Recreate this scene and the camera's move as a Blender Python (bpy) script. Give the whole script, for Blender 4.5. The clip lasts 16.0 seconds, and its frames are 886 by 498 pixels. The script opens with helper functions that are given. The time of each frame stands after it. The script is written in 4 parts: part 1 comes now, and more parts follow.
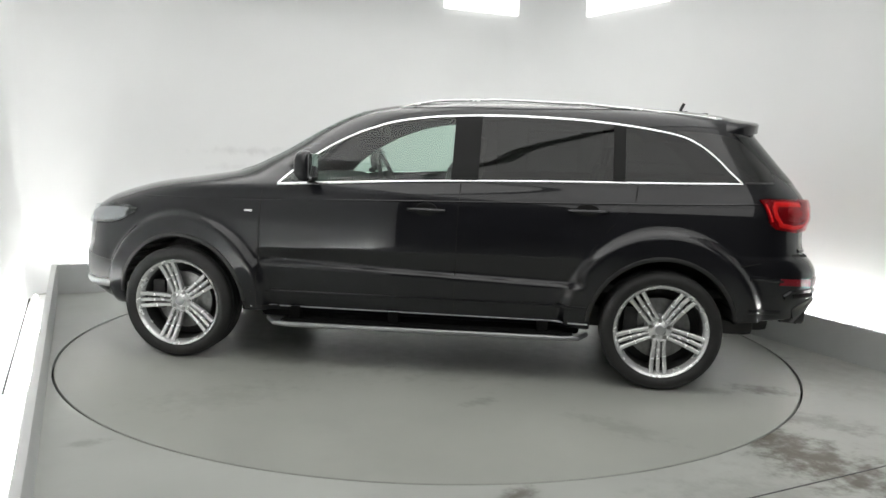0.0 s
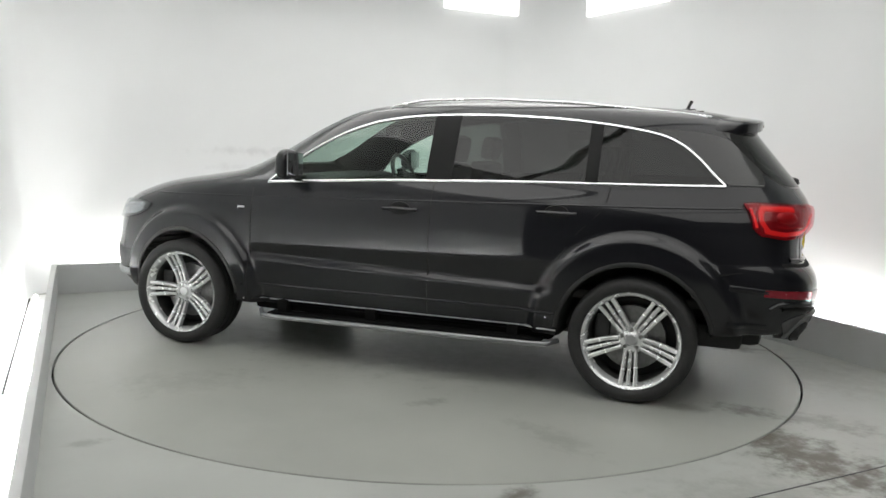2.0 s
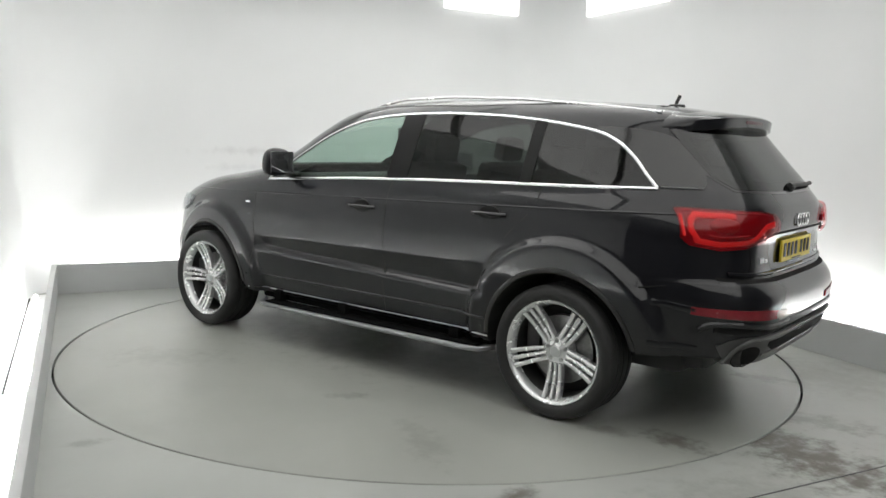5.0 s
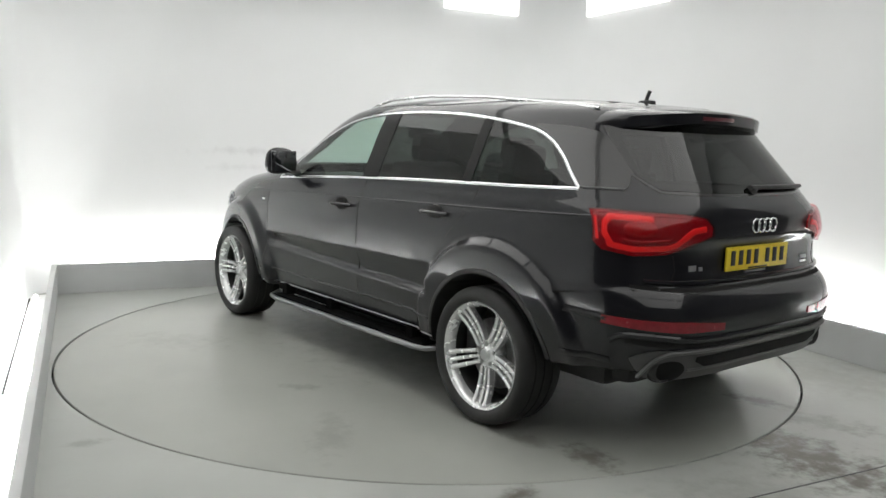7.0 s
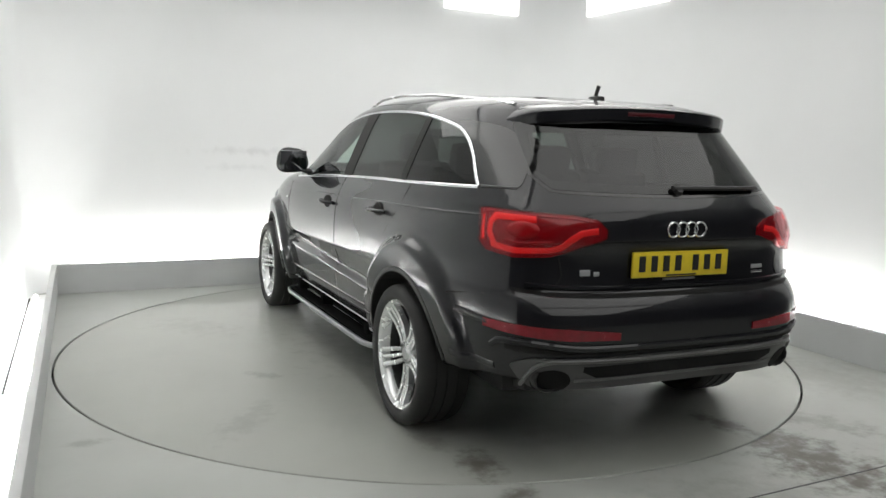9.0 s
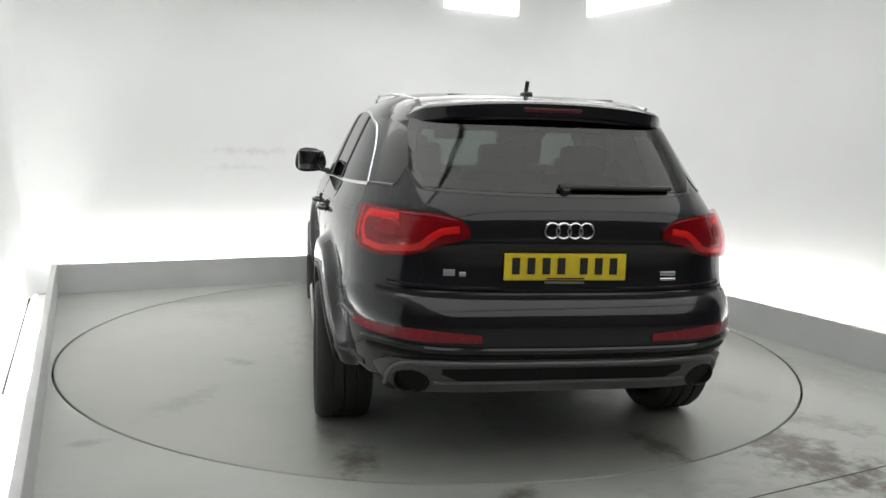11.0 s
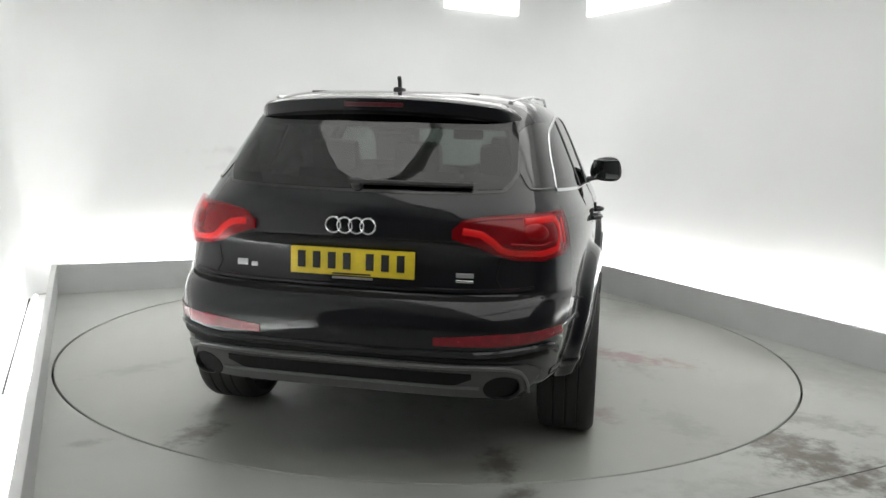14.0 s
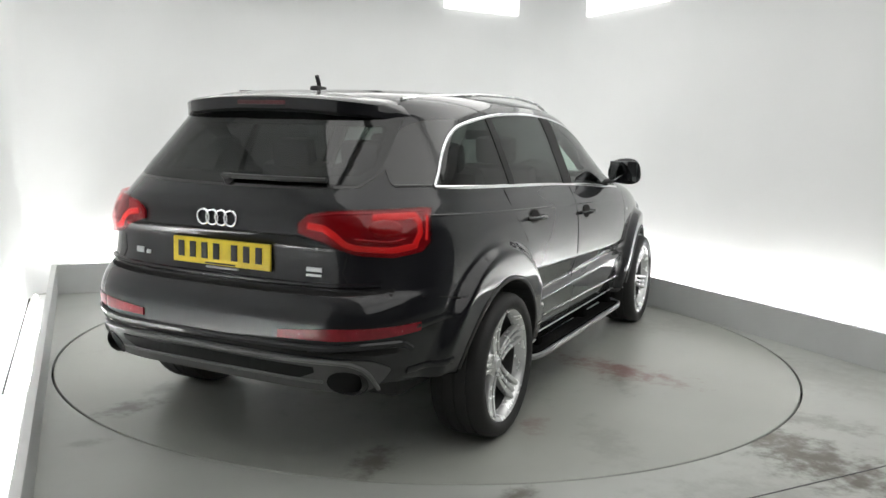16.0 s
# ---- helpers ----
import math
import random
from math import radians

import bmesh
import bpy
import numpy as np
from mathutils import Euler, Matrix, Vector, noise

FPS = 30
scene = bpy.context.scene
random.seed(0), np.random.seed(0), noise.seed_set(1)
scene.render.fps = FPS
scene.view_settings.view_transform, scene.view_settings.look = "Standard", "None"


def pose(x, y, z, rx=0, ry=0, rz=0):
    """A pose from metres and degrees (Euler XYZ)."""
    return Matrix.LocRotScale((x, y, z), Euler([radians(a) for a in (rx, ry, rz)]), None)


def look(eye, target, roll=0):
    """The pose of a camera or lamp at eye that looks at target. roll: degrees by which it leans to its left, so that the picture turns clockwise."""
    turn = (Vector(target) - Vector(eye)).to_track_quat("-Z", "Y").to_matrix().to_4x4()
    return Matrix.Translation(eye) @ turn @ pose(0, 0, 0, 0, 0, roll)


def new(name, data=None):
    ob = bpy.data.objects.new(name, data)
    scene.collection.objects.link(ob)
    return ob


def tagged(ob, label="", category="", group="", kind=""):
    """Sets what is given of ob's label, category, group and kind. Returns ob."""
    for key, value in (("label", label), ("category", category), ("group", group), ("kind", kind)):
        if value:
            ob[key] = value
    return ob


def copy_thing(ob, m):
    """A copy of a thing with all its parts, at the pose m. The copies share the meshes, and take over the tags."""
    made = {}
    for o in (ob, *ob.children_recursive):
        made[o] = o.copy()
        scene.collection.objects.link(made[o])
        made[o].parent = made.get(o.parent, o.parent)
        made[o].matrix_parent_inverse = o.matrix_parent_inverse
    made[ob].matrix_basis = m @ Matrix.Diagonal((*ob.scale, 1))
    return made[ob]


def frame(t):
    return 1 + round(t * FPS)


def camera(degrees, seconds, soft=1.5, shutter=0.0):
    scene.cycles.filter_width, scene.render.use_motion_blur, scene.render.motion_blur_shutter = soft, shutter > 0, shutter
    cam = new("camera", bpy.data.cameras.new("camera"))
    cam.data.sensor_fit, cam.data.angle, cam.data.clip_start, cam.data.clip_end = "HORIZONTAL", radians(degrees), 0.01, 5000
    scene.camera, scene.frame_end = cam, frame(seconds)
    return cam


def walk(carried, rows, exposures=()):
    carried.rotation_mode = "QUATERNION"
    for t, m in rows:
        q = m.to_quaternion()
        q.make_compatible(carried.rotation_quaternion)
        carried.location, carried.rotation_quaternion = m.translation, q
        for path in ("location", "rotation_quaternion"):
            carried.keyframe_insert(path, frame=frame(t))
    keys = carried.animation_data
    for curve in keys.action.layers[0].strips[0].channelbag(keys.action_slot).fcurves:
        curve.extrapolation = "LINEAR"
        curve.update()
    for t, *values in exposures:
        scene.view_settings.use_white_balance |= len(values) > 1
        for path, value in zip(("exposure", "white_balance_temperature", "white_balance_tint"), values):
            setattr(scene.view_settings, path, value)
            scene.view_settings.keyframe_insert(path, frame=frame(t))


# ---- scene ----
cam = camera(57.56, 16.0, soft=1.5)

# camera: fixed in a front corner of the booth
_eye = Vector((0.0, -5.527, 1.395))
_yaw, _pitch = 0.0123, -0.1341
_aim = _eye + Vector((math.sin(_yaw) * math.cos(_pitch), math.cos(_yaw) * math.cos(_pitch), math.sin(_pitch)))
CAM_POSE = look(_eye, _aim, 1.805)
walk(cam, [(0.0, CAM_POSE), (16.0, CAM_POSE)])

# ---- light and exposure ----
scene.view_settings.exposure = -0.02
world = bpy.data.worlds.new("room_dark")
scene.world = world
world.use_nodes = True
world.node_tree.nodes["Background"].inputs[0].default_value = (0.6, 0.65, 0.7, 1)
world.node_tree.nodes["Background"].inputs[1].default_value = 0.05
TUBE_GLOW = 68.0
PANEL_GLOW = 1.6


# ---- materials ----
def material(name, colour, rough=0.5, metal=0.0, coat=0.0, vary=0.0, scale=6.0, bump=0.0, bump_scale=60.0, emit=None, emit_strength=0.0, stain=None, stain_scale=1.5, spec=0.5):
    m = bpy.data.materials.new(name)
    m.use_nodes = True
    nt = m.node_tree
    b = nt.nodes["Principled BSDF"]
    b.inputs["Base Color"].default_value = (*colour, 1)
    b.inputs["Roughness"].default_value = rough
    b.inputs["Metallic"].default_value = metal
    b.inputs["Coat Weight"].default_value = coat
    b.inputs["Coat Roughness"].default_value = 0.03
    b.inputs["Specular IOR Level"].default_value = spec
    tc = nt.nodes.new("ShaderNodeTexCoord")
    if vary or stain:
        n1 = nt.nodes.new("ShaderNodeTexNoise")
        n1.inputs["Scale"].default_value = scale
        n1.inputs["Detail"].default_value = 6
        nt.links.new(tc.outputs["Object"], n1.inputs["Vector"])
        r = nt.nodes.new("ShaderNodeMapRange")
        r.inputs["From Min"].default_value, r.inputs["From Max"].default_value = 0.3, 0.7
        r.inputs["To Min"].default_value, r.inputs["To Max"].default_value = 1 - vary, 1 + vary
        nt.links.new(n1.outputs["Fac"], r.inputs["Value"])
        mul = nt.nodes.new("ShaderNodeMix")
        mul.data_type, mul.blend_type = "RGBA", "MULTIPLY"
        mul.inputs["Factor"].default_value = 1
        mul.inputs["A"].default_value = (*colour, 1)
        nt.links.new(r.outputs["Result"], mul.inputs["B"])
        out = mul.outputs["Result"]
        if stain:
            n2 = nt.nodes.new("ShaderNodeTexNoise")
            n2.inputs["Scale"].default_value = stain_scale
            n2.inputs["Detail"].default_value = 5
            n2.inputs["Roughness"].default_value = 0.6
            nt.links.new(tc.outputs["Object"], n2.inputs["Vector"])
            r2 = nt.nodes.new("ShaderNodeMapRange")
            r2.inputs["From Min"].default_value, r2.inputs["From Max"].default_value = 0.54, 0.74
            r2.inputs["To Max"].default_value = 0.6
            nt.links.new(n2.outputs["Fac"], r2.inputs["Value"])
            mx = nt.nodes.new("ShaderNodeMix")
            mx.data_type = "RGBA"
            nt.links.new(r2.outputs["Result"], mx.inputs["Factor"])
            nt.links.new(out, mx.inputs["A"])
            mx.inputs["B"].default_value = (*stain, 1)
            out = mx.outputs["Result"]
        nt.links.new(out, b.inputs["Base Color"])
        rr = nt.nodes.new("ShaderNodeMapRange")
        rr.inputs["To Min"].default_value, rr.inputs["To Max"].default_value = max(rough - 0.25 * rough, 0.01), min(rough * 1.25, 1)
        nt.links.new(n1.outputs["Fac"], rr.inputs["Value"])
        nt.links.new(rr.outputs["Result"], b.inputs["Roughness"])
    if bump:
        n3 = nt.nodes.new("ShaderNodeTexNoise")
        n3.inputs["Scale"].default_value = bump_scale
        n3.inputs["Detail"].default_value = 4
        nt.links.new(tc.outputs["Object"], n3.inputs["Vector"])
        bp = nt.nodes.new("ShaderNodeBump")
        bp.inputs["Strength"].default_value = bump
        bp.inputs["Distance"].default_value = 0.004
        nt.links.new(n3.outputs["Fac"], bp.inputs["Height"])
        nt.links.new(bp.outputs["Normal"], b.inputs["Normal"])
    if emit:
        b.inputs["Emission Color"].default_value = (*emit, 1)
        b.inputs["Emission Strength"].default_value = emit_strength
    return m


def glass(name, tint, base=0.06, gloss_rough=0.02):
    m = bpy.data.materials.new(name)
    m.use_nodes = True
    nt = m.node_tree
    nt.nodes.remove(nt.nodes["Principled BSDF"])
    out = nt.nodes["Material Output"]
    tr = nt.nodes.new("ShaderNodeBsdfTransparent")
    tr.inputs["Color"].default_value = (*tint, 1)
    gl = nt.nodes.new("ShaderNodeBsdfGlossy")
    gl.inputs["Roughness"].default_value = gloss_rough
    lw = nt.nodes.new("ShaderNodeLayerWeight")
    lw.inputs["Blend"].default_value = 0.5
    pw = nt.nodes.new("ShaderNodeMath")
    pw.operation = "POWER"
    nt.links.new(lw.outputs["Facing"], pw.inputs[0])
    pw.inputs[1].default_value = 5.0
    fr = nt.nodes.new("ShaderNodeMath")
    fr.operation = "MULTIPLY_ADD"
    nt.links.new(pw.outputs[0], fr.inputs[0])
    fr.inputs[1].default_value, fr.inputs[2].default_value = 0.95 - base, base
    mx = nt.nodes.new("ShaderNodeMixShader")
    nt.links.new(fr.outputs[0], mx.inputs[0])
    nt.links.new(tr.outputs[0], mx.inputs[1])
    nt.links.new(gl.outputs[0], mx.inputs[2])
    nt.links.new(mx.outputs[0], out.inputs["Surface"])
    return m


PAINT = material("black_paint", (0.0074, 0.0077, 0.0100), 0.36, coat=1.0, spec=0.08)
GLOSS_BLACK = material("gloss_black_trim", (0.008, 0.008, 0.008), 0.18, coat=0.5)
PLASTIC = material("black_plastic", (0.018, 0.018, 0.018), 0.5, vary=0.2, scale=20, bump=0.1, bump_scale=300)
GAP = material("panel_gap", (0.002, 0.002, 0.002), 0.9)
PILLAR = material("satin_black_pillar", (0.006, 0.006, 0.006), 0.45, spec=0.2)
MIRROR = material("mirror_silvering", (0.28, 0.29, 0.30), 0.03, metal=1.0)
CHROME = material("chrome_trim", (0.85, 0.86, 0.87), 0.12, metal=1.0)
SATIN = material("satin_aluminium", (0.55, 0.56, 0.57), 0.38, metal=0.9)
ALLOY = material("silver_alloy", (0.86, 0.87, 0.87), 0.26, metal=0.6, vary=0.04, scale=25)
RUBBER = material("tyre_rubber", (0.02, 0.02, 0.02), 0.65, vary=0.25, scale=18, bump=0.2, bump_scale=150)
SATIN_DARK = material("dark_grey_bumper_paint", (0.075, 0.075, 0.075), 0.35, vary=0.1, scale=10)
STEP_TUBE = material("worn_aluminium_tube", (0.34, 0.345, 0.35), 0.34, metal=0.9, vary=0.1, scale=12)
SATIN_GREY = material("grey_diffuser_paint", (0.13, 0.13, 0.13), 0.35, vary=0.1, scale=10)
MATT_RUBBER = material("matt_black_rubber", (0.01, 0.01, 0.01), 0.95, spec=0.0, bump=0.2, bump_scale=200)
STEEL = material("brake_steel", (0.25, 0.25, 0.25), 0.4, metal=1.0, vary=0.2, scale=30)
RED_LENS = material("red_lens", (0.21, 0.004, 0.010), 0.2, coat=0.9, vary=0.15, scale=30, spec=0.35)
RED_DARK = material("dark_red_reflector", (0.21, 0.005, 0.014), 0.25, coat=0.3, vary=0.15, scale=30)
RED_BRAKE = material("unlit_brake_light", (0.075, 0.004, 0.008), 0.3, coat=0.3)
RED_MID = material("mid_red_dome", (0.30, 0.008, 0.013), 0.15, coat=0.3)
RED_BRIGHT = material("red_light_guide", (0.85, 0.035, 0.035), 0.25, coat=0.2)
CLEAR_LENS = material("headlamp_reflector", (0.5, 0.5, 0.52), 0.15, metal=0.8)
LENS = glass("headlamp_lens", (0.9, 0.92, 0.93), 0.04)
CLEAR = glass("clear_green_glass", (0.66, 0.78, 0.72))
TINT_SIDE = glass("dark_tinted_side_glass", (0.075, 0.083, 0.079), 0.05)
TINT = glass("dark_tinted_glass", (0.11, 0.122, 0.115), 0.07)
RED_COVER = glass("red_cover", (0.97, 0.60, 0.62), 0.03)
PLATE_YELLOW = material("plate_yellow", (0.86, 0.66, 0.04), 0.4, vary=0.06, scale=30)
PLATE_BLACK = material("plate_black", (0.02, 0.02, 0.02), 0.5)
LEATHER = material("grey_leather", (0.06, 0.06, 0.06), 0.5, vary=0.15, scale=20)
CABIN = material("cabin_plastic", (0.02, 0.02, 0.02), 0.6, vary=0.1)
WHITE_WALL = material("white_wall_paint", (0.80, 0.81, 0.81), 0.55, vary=0.02, scale=1.2, bump=0.04, bump_scale=40)
WALL_PAINT = material("white_cyclorama_paint", (0.80, 0.81, 0.81), 0.55, vary=0.02, scale=1.2, bump=0.04, bump_scale=40)
PLINTH = material("grey_plinth_paint", (0.54, 0.55, 0.55), 0.5, vary=0.05, scale=3, bump=0.05)
FLOOR = material("grey_floor_paint", (0.41, 0.425, 0.40), 0.34, vary=0.07, scale=1.6, bump=0.03, bump_scale=25, stain=(0.30, 0.31, 0.29), stain_scale=0.9)
FLOOR_DISC = material("grey_turntable_paint", (0.362, 0.374, 0.343), 0.32, vary=0.07, scale=1.4, bump=0.03, bump_scale=25, stain=(0.30, 0.31, 0.29), stain_scale=0.8)
def add_stains_and_tones(m, spots, colour, height=0.0, tall=1.0):
    """Dirt marks and broad tonal patches with ragged edges, each (x, y, half length, half width, turn, strength)."""
    nt = m.node_tree
    b = nt.nodes["Principled BSDF"]
    tc = nt.nodes.new("ShaderNodeTexCoord")
    nz = nt.nodes.new("ShaderNodeTexNoise")
    nz.inputs["Scale"].default_value = 9
    nz.inputs["Detail"].default_value = 7
    nz.inputs["Roughness"].default_value = 0.65
    nt.links.new(tc.outputs["Object"], nz.inputs["Vector"])
    out = b.inputs["Base Color"].links[0].from_socket
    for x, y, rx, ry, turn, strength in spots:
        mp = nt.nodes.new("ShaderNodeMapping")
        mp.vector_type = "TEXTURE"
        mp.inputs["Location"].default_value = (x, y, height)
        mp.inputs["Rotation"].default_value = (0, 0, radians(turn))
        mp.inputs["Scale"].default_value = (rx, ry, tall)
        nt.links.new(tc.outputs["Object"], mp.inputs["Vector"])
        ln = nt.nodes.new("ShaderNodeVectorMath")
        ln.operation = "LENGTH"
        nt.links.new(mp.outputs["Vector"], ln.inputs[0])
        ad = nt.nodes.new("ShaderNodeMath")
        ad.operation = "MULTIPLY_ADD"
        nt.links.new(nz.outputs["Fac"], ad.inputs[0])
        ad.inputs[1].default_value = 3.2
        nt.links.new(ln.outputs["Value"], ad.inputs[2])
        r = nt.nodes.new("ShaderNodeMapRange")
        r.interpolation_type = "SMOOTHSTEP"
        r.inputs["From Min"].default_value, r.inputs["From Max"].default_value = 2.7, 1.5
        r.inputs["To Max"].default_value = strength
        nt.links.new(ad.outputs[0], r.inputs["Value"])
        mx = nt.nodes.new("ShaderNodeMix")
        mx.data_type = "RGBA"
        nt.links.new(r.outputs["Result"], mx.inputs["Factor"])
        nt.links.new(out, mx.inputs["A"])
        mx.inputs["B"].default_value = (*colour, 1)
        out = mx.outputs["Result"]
    nt.links.new(out, b.inputs["Base Color"])


add_stains_and_tones(FLOOR, ((0.70, -2.60, 0.75, 0.28, -95, 1.0), (0.72, -2.42, 0.40, 0.22, -95, 0.8), (-0.78, -2.38, 0.16, 0.07, 20, 0.8), (-2.28, -1.16, 0.12, 0.06, 0, 0.35), (1.15, -2.2, 0.5, 0.16, -60, 0.5), (1.9, -1.6, 0.9, 0.5, -60, 0.22), (-0.3, -2.9, 1.6, 0.4, 10, 0.25), (2.1, 0.2, 0.2, 1.6, 0, 0.25)), (0.085, 0.072, 0.052))
add_stains_and_tones(WALL_PAINT, ((-0.6, 2.75, 0.55, 0.3, 0, 0.28),), (0.45, 0.45, 0.45), 1.235, 0.05)
add_stains_and_tones(WALL_PAINT, ((-0.75, 2.75, 0.4, 0.3, 0, 0.18),), (0.45, 0.45, 0.45), 1.08, 0.04)
# The broad patch at (0, 0) browns and darkens the disc's centre.
add_stains_and_tones(FLOOR_DISC, ((-2.05, -0.76, 0.26, 0.12, 10, 0.8), (-2.08, 0.66, 0.24, 0.11, -8, 0.8), (-1.75, 0.76, 0.16, 0.1, 0, 0.45), (-0.47, 1.27, 0.14, 0.08, 30, 0.4), (-0.25, -1.4, 0.3, 0.12, 20, 0.35), (0.0, 0.0, 1.6, 1.0, 10, 0.3), (0.9, 1.5, 0.5, 0.25, 40, 0.18), (1.4, -1.3, 0.5, 0.3, -30, 0.2), (-1.2, 1.5, 0.35, 0.12, -35, 0.25), (-1.3, -1.6, 0.4, 0.15, 30, 0.25)), (0.075, 0.062, 0.045))
# Reddish tone in two patches that turn with the disc.
add_stains_and_tones(FLOOR_DISC, ((-0.02, -1.32, 0.20, 0.55, -14, 0.85), (-1.24, -1.21, 0.2, 0.08, 20, 0.5)), (0.20, 0.085, 0.075))
ROOM_CEILING = material("white_room_ceiling_paint", (0.75, 0.75, 0.75), 0.7, vary=0.05, scale=2)
DARK_WALL = material("grey_room_paint", (0.16, 0.16, 0.165), 0.7, vary=0.06, scale=3)
TUBE = material("tube_glow", (0.9, 0.9, 0.9), 0.4, emit=(1.0, 0.994, 0.968), emit_strength=TUBE_GLOW)
DIFFUSER_DIM = material("dim_diffuser_glow", (0.9, 0.9, 0.9), 0.4, emit=(1.0, 0.994, 0.968), emit_strength=1.15)
DIFFUSER = material("diffuser_glow", (0.9, 0.9, 0.9), 0.4, emit=(1.0, 0.994, 0.968), emit_strength=PANEL_GLOW)


# ---- mesh tools ----
def mesh_of(bm, name, mat, smooth=True):
    me = bpy.data.meshes.new(name)
    bm.to_mesh(me)
    bm.free()
    me.materials.append(mat)
    if smooth:
        me.polygons.foreach_set("use_smooth", [True] * len(me.polygons))
    return me


def part(name, bm, mat, parent=None, label="", smooth=True, sharp=38):
    """Links a bmesh as one mesh object under a thing or a part."""
    if smooth:
        for e in bm.edges:
            if len(e.link_faces) == 2 and e.calc_face_angle(0) > radians(sharp):
                e.smooth = False
    ob = new(name, mesh_of(bm, name, mat, smooth))
    if parent is not None:
        ob.parent = parent
    if label:
        ob["label"] = label
    return ob


def box(bm, cx, cy, cz, sx, sy, sz, bevel=0.0, m=None, segs=2):
    g = bmesh.ops.create_cube(bm, size=1.0)
    vs = g["verts"]
    for v in vs:
        v.co = Vector((v.co.x * sx, v.co.y * sy, v.co.z * sz))
    if bevel:
        es = list({e for v in vs for e in v.link_edges})
        r = bmesh.ops.bevel(bm, geom=es, offset=bevel, segments=segs, affect="EDGES", profile=0.6)
        vs = list({v for f in r["faces"] for v in f.verts} | {v for v in vs if v.is_valid})
    for v in vs:
        v.co = (m @ v.co if m else v.co) + Vector((cx, cy, cz))
    return vs


def lathe(bm, prof, segs=64, axis="y", centre=(0, 0, 0), closed=False):
    """Turns (radius, along) points round an axis."""
    rings = []
    for i in range(segs):
        a = 2 * math.pi * i / segs
        ring = []
        for r, h in prof:
            if axis == "y":
                p = (r * math.cos(a), h, r * math.sin(a))
            elif axis == "x":
                p = (h, r * math.cos(a), r * math.sin(a))
            else:
                p = (r * math.cos(a), r * math.sin(a), h)
            ring.append(bm.verts.new(Vector(p) + Vector(centre)))
        rings.append(ring)
    k = len(prof)
    for i in range(segs):
        a, b = rings[i], rings[(i + 1) % segs]
        for j in range(k if closed else k - 1):
            q = (j + 1) % k
            bm.faces.new((a[j], b[j], b[q], a[q]))
    bmesh.ops.recalc_face_normals(bm, faces=bm.faces)


def sweep(bm, pts, radius, segs=8, caps=True, flat=1.0):
    """A tube along points."""
    pts = [Vector(p) for p in pts]
    rings = []
    for i, p in enumerate(pts):
        d = (pts[min(i + 1, len(pts) - 1)] - pts[max(i - 1, 0)]).normalized()
        up = Vector((0, 0, 1)) if abs(d.z) < 0.95 else Vector((1, 0, 0))
        a = d.cross(up).normalized()
        b = a.cross(d).normalized()
        rings.append([bm.verts.new(p + radius * (math.cos(2 * math.pi * k / segs) * a + flat * math.sin(2 * math.pi * k / segs) * b)) for k in range(segs)])
    for r, s in zip(rings, rings[1:]):
        for k in range(segs):
            bm.faces.new((r[k], r[(k + 1) % segs], s[(k + 1) % segs], s[k]))
    if caps:
        bm.faces.new(rings[0][::-1])
        bm.faces.new(rings[-1])
    bmesh.ops.recalc_face_normals(bm, faces=bm.faces)


def interp(x, xs, ys):
    return float(np.interp(x, xs, ys))


# ---- booth (axes turned 26.3 degrees) ----
BOOTH = pose(0, 0, 0, 0, 0, 26.3)
R_TABLE = 2.385
WALL_SIDE = -1
BACK, RIGHT, FRONT, OPEN = 2.50, 2.40, -6.4, -2.75
LEFT_A, LEFT_B = (-2.30, 2.50), (-2.54, -2.75)
TROUGH, PLINTH_H, CEIL = 0.25, 0.25, 2.95


def left_u(v, shift=0.0):
    return LEFT_A[0] + (LEFT_B[0] - LEFT_A[0]) * (LEFT_A[1] - v) / (LEFT_A[1] - LEFT_B[1]) - shift


def setting(name, bm, mat, label, category, smooth=False, kind="structure"):
    ob = part(name, bm, mat, None, "", smooth)
    ob.matrix_world = BOOTH
    return tagged(ob, label, category, kind=kind)


def ring_floor():
    bm = bmesh.new()
    n = 192
    inner, low, outer = [], [], []
    for i in range(n):
        a = 2 * math.pi * i / n
        c, s = math.cos(a), math.sin(a)
        r = R_TABLE + 0.012
        k = min(4.1 / max(abs(c), 1e-6), (3.4 if s > 0 else 6.6) / max(abs(s), 1e-6))
        inner.append(bm.verts.new((r * c, r * s, 0)))
        low.append(bm.verts.new((r * c, r * s, -0.03)))
        outer.append(bm.verts.new((k * c, k * s, 0)))
    for i in range(n):
        j = (i + 1) % n
        bm.faces.new((inner[i], outer[i], outer[j], inner[j]))
        bm.faces.new((low[i], inner[i], inner[j], low[j]))
    return bm


